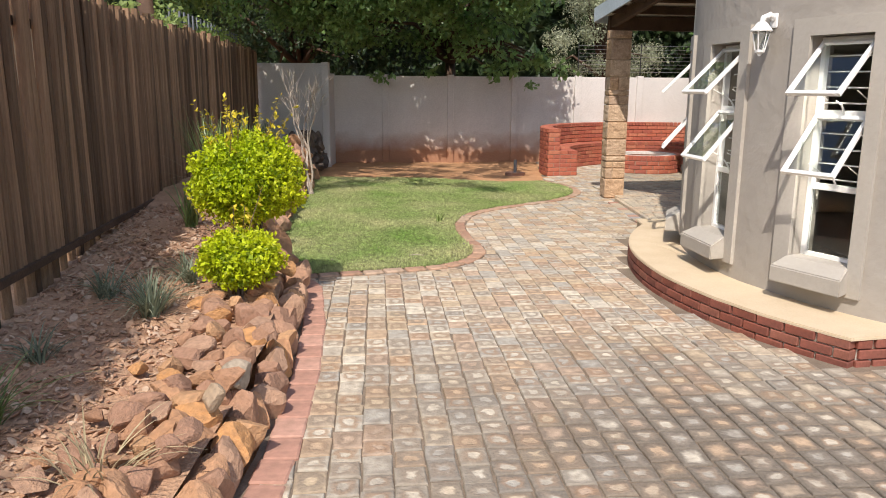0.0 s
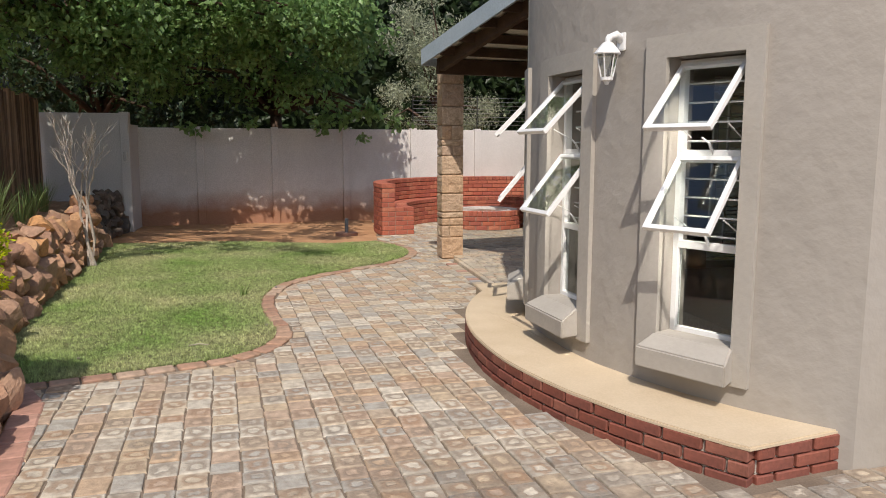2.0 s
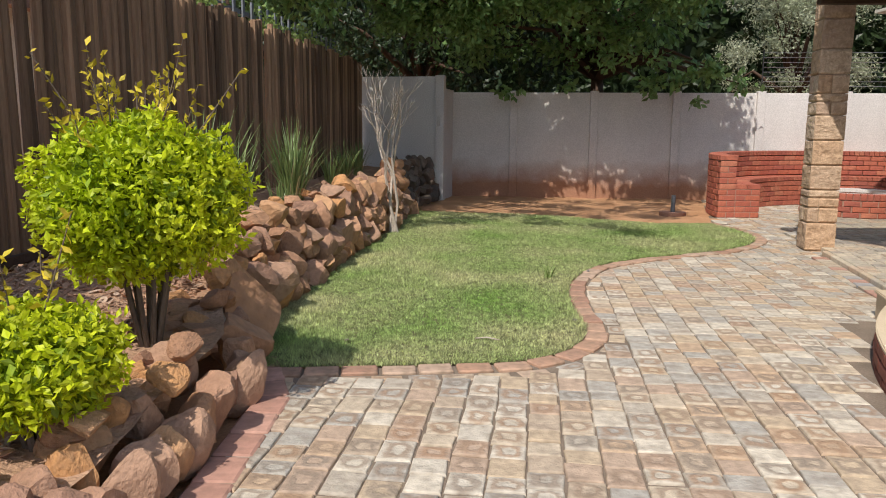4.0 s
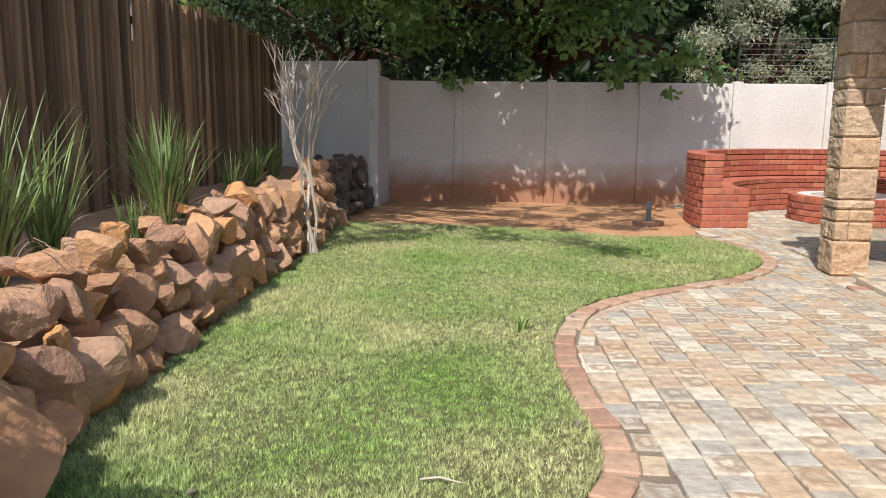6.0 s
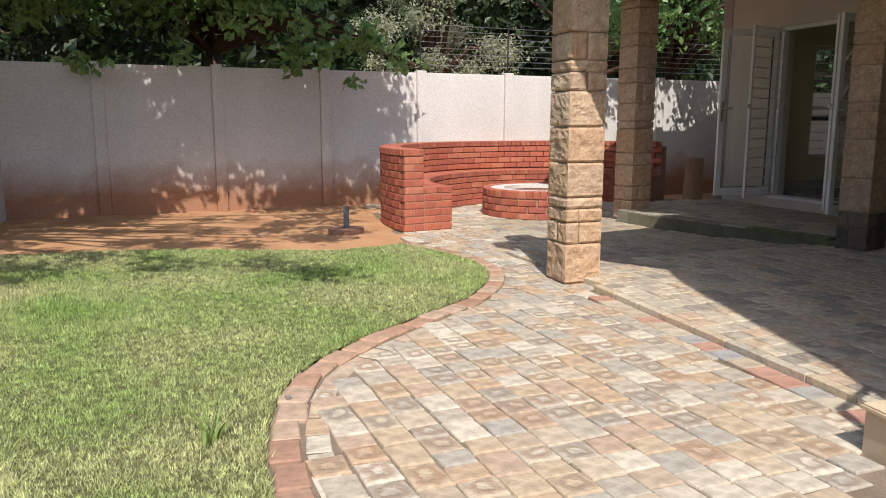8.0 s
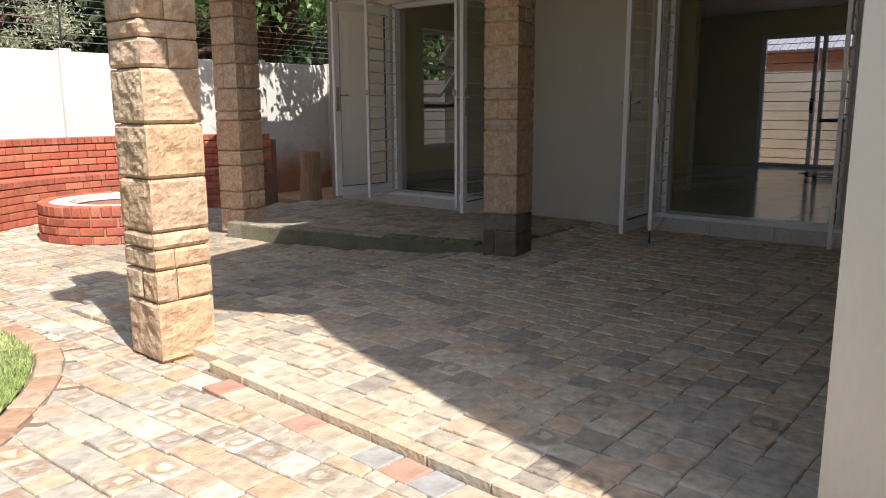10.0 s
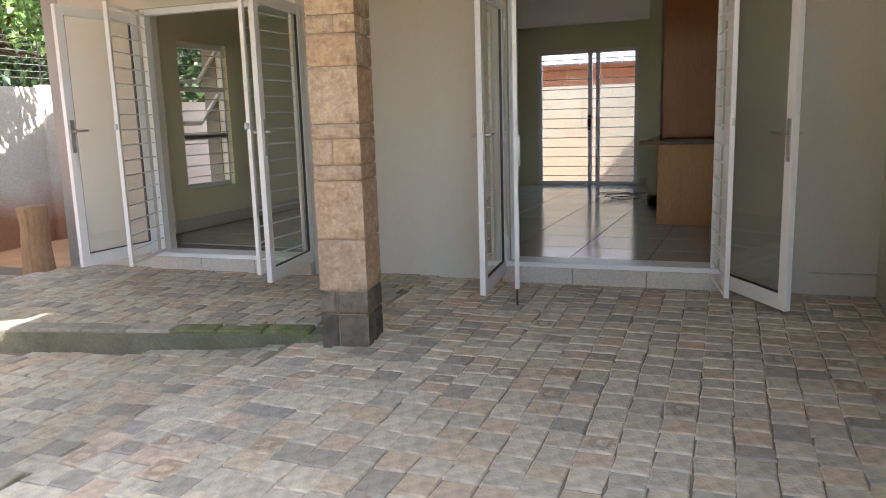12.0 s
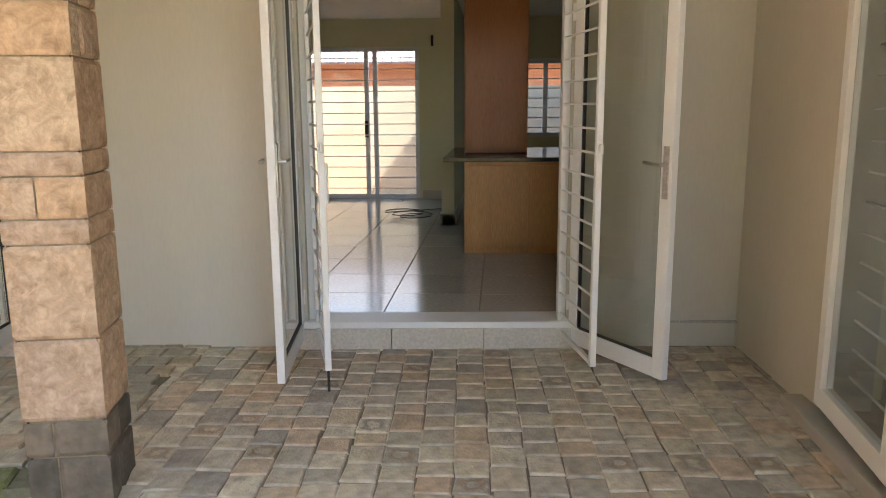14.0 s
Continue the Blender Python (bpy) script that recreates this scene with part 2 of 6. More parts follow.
def arc_solid(c, r0, r1, a0, a1, z0, z1, n=24):
    """A curved wall piece round c, angles in degrees."""
    pts = [(c[0] + r1 * math.cos(radians(a0 + (a1 - a0) * i / n)), c[1] + r1 * math.sin(radians(a0 + (a1 - a0) * i / n))) for i in range(n + 1)]
    pts += [(c[0] + r0 * math.cos(radians(a1 + (a0 - a1) * i / n)), c[1] + r0 * math.sin(radians(a1 + (a0 - a1) * i / n))) for i in range(n + 1)]
    bm = bmesh.new()
    m = n + 1
    lo, hi = [bm.verts.new((x, y, z0)) for x, y in pts], [bm.verts.new((x, y, z1)) for x, y in pts]
    t = 2 * m
    for i in range(t):
        bm.faces.new((lo[i], lo[(i + 1) % t], hi[(i + 1) % t], hi[i]))
    for i in range(n):
        bm.faces.new((hi[i], hi[i + 1], hi[t - 2 - i], hi[t - 1 - i]))
        bm.faces.new((lo[i], lo[t - 1 - i], lo[t - 2 - i], lo[i + 1]))
    bmesh.ops.recalc_face_normals(bm, faces=bm.faces)
    return bm


def tube(bm, pts, radii, sides=8):
    """A round, tapering limb along points."""
    rings = []
    for i, p in enumerate(pts):
        p = Vector(p)
        d = (Vector(pts[min(i + 1, len(pts) - 1)]) - Vector(pts[max(i - 1, 0)])).normalized()
        q = d.to_track_quat("Z", "Y")
        r = radii[i] if hasattr(radii, "__len__") else radii
        rings.append([bm.verts.new(p + q @ Vector((r * math.cos(2 * math.pi * k / sides), r * math.sin(2 * math.pi * k / sides), 0))) for k in range(sides)])
    for a, b in zip(rings, rings[1:]):
        for k in range(sides):
            bm.faces.new((a[k], a[(k + 1) % sides], b[(k + 1) % sides], b[k]))
    bm.faces.new(rings[0][::-1]), bm.faces.new(rings[-1])
    return bm


def mesh_of(name, verts, faces, material):
    me = bpy.data.meshes.new(name)
    me.from_pydata(verts, [], faces)
    me.materials.append(material)
    return me


def polyline(pts, step):
    """Points at even steps along a line, with headings."""
    out, left = [], 0.0
    for (x0, y0), (x1, y1) in zip(pts, pts[1:]):
        d = math.hypot(x1 - x0, y1 - y0)
        s = left
        while s < d:
            out.append((x0 + (x1 - x0) * s / d, y0 + (y1 - y0) * s / d, math.degrees(math.atan2(y1 - y0, x1 - x0))))
            s += step
        left = s - d
    return out


def inside(x, y, poly):
    c = False
    for (x0, y0), (x1, y1) in zip(poly, poly[1:] + poly[:1]):
        if (y0 > y) != (y1 > y) and x < (x1 - x0) * (y - y0) / (y1 - y0) + x0:
            c = not c
    return c


def smooth_line(pts, n=6):
    """A rounded line through points."""
    out = []
    p = [pts[0]] + list(pts) + [pts[-1]]
    for i in range(1, len(p) - 2):
        for k in range(n):
            t = k / n
            out.append(tuple(0.5 * (2 * p[i][j] + (p[i + 1][j] - p[i - 1][j]) * t + (2 * p[i - 1][j] - 5 * p[i][j] + 4 * p[i + 1][j] - p[i + 2][j]) * t * t + (3 * p[i][j] - p[i - 1][j] - 3 * p[i + 1][j] + p[i + 2][j]) * t ** 3) for j in (0, 1)))
    return out + [tuple(pts[-1])]

# ---- the plan ----
BOW, BOW_R, BOW_T = (5.5, 7.55), 3.1, 0.22        # the bowed front of the house
LAWN_EDGE = smooth_line([(-1.38, 7.62), (-0.95, 7.74), (-0.40, 7.91), (0.08, 8.10), (0.34, 8.43), (0.41, 8.85), (0.31, 9.4), (0.24, 10.1), (0.29, 10.7), (0.48, 11.28), (0.88, 11.75), (1.4, 12.2), (1.8, 12.55), (2.13, 13.05), (2.29, 13.55), (2.24, 14.2), (1.95, 14.95)])
ROCK_LINE = [(-0.74, 2.4), (-0.74, 4.2), (-0.80, 5.2), (-0.92, 6.2), (-1.10, 7.2), (-1.40, 7.75), (-1.70, 8.5), (-1.80, 9.4), (-1.93, 10.8), (-2.10, 12.4), (-2.15, 13.6), (-2.45, 15.6), (-2.42, 17.4)]
LAWN = LAWN_EDGE + [(1.2, 14.78), (0.6, 15.0), (-0.05, 15.17), (-0.7, 15.3), (-1.4, 15.34), (-2.5, 15.42)] + ROCK_LINE[-3:4:-1]
STEP_X = 2.82                                       # outer edge of the covered patio


def wall_x(y):
    """The long garden wall of the house."""
    return 7.43 - 0.065 * (y - 12.74)


def fence_x(y):
    return -2.65 - 0.105 * (y - 5.35)


def garden_wall_y(x):
    return 18.6 + 0.105 * (x - 0.26)


def patio_z(x, y):
    k = min(1, max(0, (y - 12.6) / 1.6))
    k = k * k * (3 - 2 * k) * min(1, max(0, (6.3 - x) / 0.8))
    return (0.046 + 0.020 * (x - STEP_X)) * (1 - k) + 0.02 * k


def bed_z(x, y):
    """Height of the planted bed behind the rocks."""
    k = min(1, max(0, (y - 5.0) / 4.0))
    base = 0.20 + 0.22 * k
    f = min(1, max(0, (x - (-1.0 if y < 7 else -1.9)) / (fence_x(y) - (-1.0 if y < 7 else -1.9))))
    return base + 0.16 * f * k + 0.03 * noise.noise((x * 3, y * 3, 0))


# ground to the horizon
g = bmesh.new()
bmesh.ops.create_grid(g, x_segments=8, y_segments=8, size=400)
bmesh.ops.translate(g, verts=g.verts, vec=(0, 0, -0.07))
tagged(part("ground", g, M["soil"]), "bare reddish soil round the house and garden", "ground", kind="structure")


def sheet(name, poly, z, material, label, category, step=0.25, wob=0.0, zf=None):
    """A patch of ground cut to an outline, with slight unevenness."""
    xs, ys = [p[0] for p in poly], [p[1] for p in poly]
    bm = bmesh.new()
    bm.faces.new([bm.verts.new((x, y, 0)) for x, y in poly])
    bmesh.ops.triangulate(bm, faces=bm.faces)
    x = min(xs) + step
    while x < max(xs):
        bmesh.ops.bisect_plane(bm, geom=bm.verts[:] + bm.edges[:] + bm.faces[:], plane_co=(x, 0, 0), plane_no=(1, 0, 0))
        x += step
    y = min(ys) + step
    while y < max(ys):
        bmesh.ops.bisect_plane(bm, geom=bm.verts[:] + bm.edges[:] + bm.faces[:], plane_co=(0, y, 0), plane_no=(0, 1, 0))
        y += step
    for v in bm.verts:
        v.co.z = (zf(v.co.x, v.co.y) if zf else z) + wob * noise.noise((v.co.x * 2.2, v.co.y * 2.2, 3))
    bmesh.ops.recalc_face_normals(bm, faces=bm.faces)
    if sum(f.normal.z for f in bm.faces) < 0:
        bmesh.ops.reverse_faces(bm, faces=bm.faces)
    return tagged(part(name, bm, material, smooth=True), label, category, kind="structure")


lawn = sheet("lawn", LAWN, 0.0, M["earth"], "green kikuyu lawn with pale dry patches", "lawn", 0.3, 0.003)
SAND = [(-2.5, 15.36), (-1.4, 15.28), (-0.05, 15.1), (1.2, 14.72), (1.98, 14.85), (2.2, 15.2), (2.6, 18.9), (-2.45, 18.4)]
sand = sheet("sand_bed", SAND, -0.01, M["soil"], "strip of bare orange sand along the garden wall", "soil", 0.3, 0.03)
BED = [(x - 0.18, y) for x, y in ROCK_LINE] + [(fence_x(y) - 0.6, y) for y in (17.5, 12.0, 7.0, 2.4)]
bed = sheet("planted_bed", BED, 0, M["mulch"], "raised planting bed of dry reddish mulch and soil", "soil", 0.22, 0.03, bed_z)

# paving base in joint sand: garden level and covered patio
base = sheet("paving", [(-1.0, -4), (9, -4), (9, 5.5), (3.3, 5.5), (2.2, 7.5), (3.0, 9.8), (STEP_X + 0.02, 9.8), (STEP_X + 0.02, 12.75), (7.3, 12.9), (7.3, 18.9), (2.3, 18.9), (2.0, 15.0)] + LAWN_EDGE[::-1] + [(-1.05, 7.3), (-0.8, 4.2)], -0.011, M["joint"], "weathered multicoloured cobble paving with dark joints", "paving", 0.8)
patio = sheet("patio_floor", [(STEP_X, 9.7), (7.8, 9.7), (7.6, 12.74), (7.35, 14.2), (5.5, 14.2), (STEP_X + 0.1, 12.9)], 0, M["dust"], "shaded patio floor of worn cobble pavers", "paving", 0.4, 0, lambda x, y: patio_z(x, y) - 0.011)

# the garden wall of precast panels between posts
gw = thing("wall_garden", "precast concrete garden wall, grey-white, stained red low down", "wall", kind="structure")
ANG = math.degrees(math.atan(0.105))
for i in range(-2, 7):
    x = 0.26 + 1.49 * i
    y = garden_wall_y(x)
    p = part("post", boxed(-0.075, -0.075, -0.1, 0.075, 0.075, 1.99, 0.012), M["stained"], gw)
    p.matrix_world = pose(x, y, 0, 0, 0, ANG)
    if i < 6:
        p = part("panel", boxed(0.075, -0.025, -0.1, 1.425, 0.03, 1.96, 0.008), M["stained"], gw)
        p.matrix_world = pose(x, y, 0, 0, 0, ANG)
gp = thing("wall_gate_end", "plain grey boundary wall panel with a small box", "wall", kind="structure")
for a in (boxed(-4.6, 17.42, -0.1, -2.38, 17.55, 2.2, 0.01), boxed(-2.52, 17.36, -0.1, -2.36, 17.56, 2.22, 0.01), boxed(-2.50, 17.56, -0.1, -2.38, 18.4, 2.0, 0.01)):
    part("panel", a, M["concrete"], gp)

# house shell
# BOW_H: the top is out of view, set tall to throw the patio shadow
HT, BOW_H = 3.3, 4.9
house = thing("house_wall", "rough grey-beige plastered house wall", "wall", kind="structure")
WINS = [(204.0, 212.6), (181.3, 190.6), (158.6, 167.9)]
Z0, Z1 = 0.50, 2.08
cuts = [224.0] + [a for w in WINS for a in (w[1], w[0])] + [137.0]
for a, b in zip(cuts[0::2], cuts[1::2]):
    part("bow_wall", arc_solid(BOW, BOW_R - BOW_T, BOW_R, b, a, -0.1, BOW_H, 10), M["plaster"], house)
for a, b in WINS:
    part("bow_wall", arc_solid(BOW, BOW_R - BOW_T, BOW_R, a, b, -0.1, Z0, 6), M["plaster"], house)
    part("bow_wall", arc_solid(BOW, BOW_R - BOW_T, BOW_R, a, b, Z1, BOW_H, 6), M["plaster"], house)
sx, sy = BOW[0] + BOW_R * math.cos(radians(224)), BOW[1] + BOW_R * math.sin(radians(224))
ex, ey = BOW[0] + BOW_R * math.cos(radians(137)), BOW[1] + BOW_R * math.sin(radians(137))
part("south_wall", prism([(sx, sy), (9.5, sy + 0.55), (9.5, sy + 0.8), (sx + 0.28, sy + 0.22)], -0.1, BOW_H), M["plaster"], house)

# wall beside the patio, with a glazed door near the inner corner
for (x0, y0), (x1, y1), z0, z1 in (((2.94, 9.75), (4.95, 9.86), -0.1, BOW_H), ((4.95, 9.86), (6.52, 9.9), 2.32, BOW_H), ((6.52, 9.9), (7.9, 9.98), -0.1, BOW_H)):
    part("patio_wall", prism([(x0, y0), (x1, y1), (x1, y1 - 0.22), (x0, y0 - 0.22)], z0, z1), M["patio_paint"], house)
part("corner_pier", prism([(2.945, 9.53), (2.942, 9.748), (3.3, 9.53), (3.25, 9.45), (3.02, 9.40)], -0.1, BOW_H), M["plaster"], house)
tagged(part("step", boxed(4.93, 9.6, 0, 6.73, 10.015, 0.175, 0.012), M["band"]), "low plastered threshold step under the side door", "step", kind="structure")

# long house wall with two double doors
DB, DA = (10.98, 12.52), (14.20, 15.76)
FLOOR = 0.29
def wall_run(a, b, off, z0, z1):
    x = lambda y: wall_x(y) + off
    return part("garden_front", prism([(x(a), a), (x(b), b), (x(b) + 0.24, b), (x(a) + 0.24, a)], z0, z1), M["patio_paint"], house)
for a, b, off, z0 in ((9.8, DB[0], 0, -0.1), (DB[0], DB[1], 0, 2.42), (DB[1], 14.0, 0, -0.1), (14.0, DA[0], -0.15, -0.1), (DA[0], DA[1], -0.15, 2.42), (DA[1], 16.8, -0.15, -0.1)):
    wall_run(a, b, off, z0, HT)
RW = (8.33, 9.12)
for x0, x1, z0, z1 in ((wall_x(16.8) - 0.15, RW[0], -0.1, HT), (RW[1], 14.0, -0.1, HT), (RW[0], RW[1], -0.1, 0.72), (RW[0], RW[1], 2.3, HT)):
    part("end_wall", boxed(x0, 16.61, z0, x1, 16.8, z1), M["plaster"], house)
# far overhang is unseen, outlined to cast its shadow on the garden wall
tagged(part("house_roof", prism([(7.3, 9.4), (13.9, 9.4), (13.9, 20.2), (8.83, 18.0), (8.3, 17.73), (7.86, 17.54), (6.75, 17.42)], HT, HT + 0.12), M["roof"]), "flat roof slab over the house", "roof", kind="structure")
tagged(part("bow_roof", prism([(3.35, 5.5), (9.38, 6.1), (9.38, 9.75), (2.96, 9.72), (2.75, 8.9), (2.42, 7.55), (2.6, 6.6), (2.85, 6.0)], BOW_H, BOW_H + 0.1), M["roof"]), "flat roof slab over the tall bowed room", "roof", kind="structure")

# unseen block, added so that its shadow falls across the side yard
tagged(part("house_wing", boxed(9.4, 6.0, -0.1, 17.1, 9.4, BOW_H + 0.6), M["plaster"]), "unseen plastered block added to shade the side yard", "wall", kind="structure")

# tiled risers under the doors
def riser(y0, y1, off):
    o = thing("door_step", "pale tiled door step with a low riser", "step", kind="structure")
    n = 3
    for i in range(n):
        a, b = y0 + (y1 - y0) * i / n, y0 + (y1 - y0) * (i + 1) / n
        part("tile", prism([(wall_x(a) + off, a + 0.003), (wall_x(b) + off, b - 0.003), (wall_x(b) + off + 0.05, b - 0.003), (wall_x(a) + off + 0.05, a + 0.003)], 0.04, FLOOR - 0.03, 0.003), M["riser"], o)
    part("sill_track", prism([(wall_x(y0) + off + 0.02, y0), (wall_x(y1) + off + 0.02, y1), (wall_x(y1) + off + 0.26, y1), (wall_x(y0) + off + 0.26, y0)], FLOOR - 0.03, FLOOR + 0.006, 0.004), M["white"], o)
    part("core", prism([(wall_x(y0) + off + 0.052, y0), (wall_x(y1) + off + 0.052, y1), (wall_x(y1) + off + 0.26, y1), (wall_x(y0) + off + 0.26, y0)], 0.0, FLOOR - 0.035), M["mortar"], o)
M["riser"] = mat("cream_tile", (0.55, 0.51, 0.44), (0.60, 0.56, 0.49), 0.3, 3, 60, 0.03, spec=0.5)
riser(DB[0] - 0.06, DB[1] + 0.04, -0.06)
riser(DA[0] - 0.04, DA[1] + 0.04, -0.21)

# raised platform before the second door
PLAT = 0.15
PL = [(4.98, 15.75), (5.15, 15.1), (5.36, 14.35), (5.56, 13.65), (5.70, 13.15), (7.5, 13.15), (7.3, 16.75), (5.9, 16.6), (5.2, 16.25)]
tagged(part("platform", prism(PL, -0.05, PLAT - 0.02), M["mossy"]), "raised paved platform with a mossy stone edge", "platform", kind="structure")

# rooms
rooms = thing("room_walls", "pale yellow-green painted inside walls", "wall", kind="structure")
def slab(x0, y0, z0, x1, y1, z1, mt, nm="inner_wall"):
    return part(nm, boxed(x0, y0, z0, x1, y1, z1), mt, rooms)
fl = tagged(part("floor", boxed(7.62, 10.15, -0.05, 13.75, 16.44, FLOOR - 0.012), M["grout"]), "polished beige-grey tiled room floor", "floor", kind="structure")
part("slab", boxed(7.18, 14.16, -0.05, 7.62, 16.44, FLOOR - 0.012), M["grout"], fl)
tagged(part("ceiling", boxed(7.6, 9.6, 2.75, 13.9, 16.6, 2.85), M["white_ceiling"]), "plain painted room ceiling", "ceiling", kind="structure")
slab(7.62, 14.02, 0.2, 9.9, 14.16, 2.75, M["room"])
slab(13.72, 14.05, 0.2, 13.86, 17.0, 2.75, M["room"])
slab(13.72, 12.48, 2.38, 13.86, 14.05, 2.75, M["room"])
slab(13.72, 9.6, 0.2, 13.86, 10.15, 2.75, M["room"])
slab(13.72, 10.15, 0.2, 13.86, 11.35, 1.15, M["room"])
slab(13.72, 10.15, 2.2, 13.86, 11.35, 2.75, M["room"])
slab(13.72, 11.35, 0.2, 13.86, 12.48, 2.75, M["room"])
slab(11.3, 11.86, 0.2, 13.72, 12.0, 2.75, M["room"])
slab(7.7, 9.58, 0.2, 13.86, 9.7, 2.75, M["room"])
slab(11.3, 11.84, FLOOR, 13.70, 12.02, FLOOR + 0.12, M["riser"], "baseboard")
slab(13.70, 11.86, FLOOR, 13.73, 12.44, FLOOR + 0.12, M["riser"], "baseboard")
# end of the second room, with its tall window
slab(7.3, 16.45, 0.2, RW[0], 16.6, 2.75, M["room"])
slab(RW[1], 16.45, 0.2, 13.7, 16.6, 2.75, M["room"])
slab(RW[0], 16.45, 0.2, RW[1], 16.6, 0.72, M["room"])
slab(RW[0], 16.45, 2.3, RW[1], 16.6, 2.75, M["room"])
slab(7.4, 16.43, FLOOR, 13.0, 16.45, FLOOR + 0.12, M["riser"], "baseboard")
slab(11.5, 14.16, 0.2, 11.65, 16.45, 2.75, M["room"])
# bow room, dark behind its windows
part("bow_floor", boxed(3.6, 5.9, -0.05, 7.6, 9.6, 0.3), M["floor_tile"], rooms)
part("bow_back", boxed(6.6, 5.6, 0.2, 6.75, 9.7, 3.2), M["room"], rooms)

# patio roof
rf = thing("patio_roof", "mono-pitch patio roof of metal sheets on dark beams", "roof", kind="structure")
C, D, E3, F3 = Vector((2.34, 12.42, 2.66)), Vector((3.22, 9.72, 3.30)), Vector((7.9, 9.8, 3.30)), Vector((7.5, 13.7, 2.66))
def deck(pts, t, mt, name, dz=0.0):
    bm = bmesh.new()
    a = [bm.verts.new((p[0], p[1], p[2] + dz)) for p in pts]
    b = [bm.verts.new((p[0], p[1], p[2] + dz + t)) for p in pts]
    n = len(pts)
    bm.faces.new(a[::-1]), bm.faces.new(b)
    for i in range(n):
        bm.faces.new((a[i], a[(i + 1) % n], b[(i + 1) % n], b[i]))
    bmesh.ops.recalc_face_normals(bm, faces=bm.faces)
    return part(name, bm, mt, rf)
deck((C, D, E3, F3), 0.03, M["ceiling"], "roof_sheet", 0.10)
def beam(a, b, w, h, mt, name, dz=0.0):
    a, b = Vector(a), Vector(b)
    s = (b - a).cross(Vector((0, 0, 1))).normalized() * w / 2
    return deck((a - s, b - s, b + s, a + s), h, mt, name, dz)
beam(C + Vector((-0.02, -0.02, 0)), D, 0.03, 0.20, M["roof"], "barge_board")
beam(C + Vector((0.0, 0.05, 0)), F3, 0.05, 0.20, M["roof"], "gutter")
for i in range(1, 6):
    k = i / 6
    beam(C.lerp(D, k), F3.lerp(E3, k), 0.06, 0.11, M["rail"], "purlin", -0.015)
beam(C + Vector((0.25, -0.05, 0)), D + Vector((0.25, 0, 0)), 0.08, 0.16, M["rail"], "beam", -0.07)
beam(C + Vector((0.2, 0.05, 0)), (7.4, 13.4, 2.66), 0.1, 0.2, M["rail"], "beam", -0.1)
beam((5.15, 15.9, 2.82), (5.75, 13.1, 2.82), 0.1, 0.2, M["rail"], "beam", -0.1)
# sheet over the platform, kept out of view and widened to shade the far pillar
part("roof_sheet", prism([(4.1, 15.9), (4.62, 13.35), (4.85, 13.1), (7.6, 13.05), (7.2, 16.9), (4.9, 16.5)], 2.92, 2.96), M["ceiling"], rf)

# ---- windows of the bowed front ----
def bow_pose(a, r=BOW_R):
    """Frame on the bowed wall: x along it, y outwards."""
    return pose(BOW[0] + r * math.cos(radians(a)), BOW[1] + r * math.sin(radians(a)), 0, 0, 0, a - 90)


def framed(name, w, h, t, d, mt, parent, m, z=0.0):
    """A rectangular frame standing on z, centred on x, as one mesh."""
    bm = bmesh.new()
    box(bm, -w / 2, -d / 2, z, -w / 2 + t, d / 2, z + h, 0.004), box(bm, w / 2 - t, -d / 2, z, w / 2, d / 2, z + h, 0.004)
    box(bm, -w / 2 + t, -d / 2 + 0.001, z, w / 2 - t, d / 2 - 0.001, z + t, 0.003), box(bm, -w / 2 + t, -d / 2 + 0.001, z + h - t, w / 2 - t, d / 2 - 0.001, z + h, 0.003)
    o = part(name, bm, mt, parent)
    o.matrix_local = m
    return o


def pane(w, h, parent, m, z=0.0, name="pane"):
    o = part(name, boxed(-w / 2, -0.003, z, w / 2, 0.003, z + h), M["glass"], parent)
    o.matrix_local = m
    o.visible_shadow = False
    return o


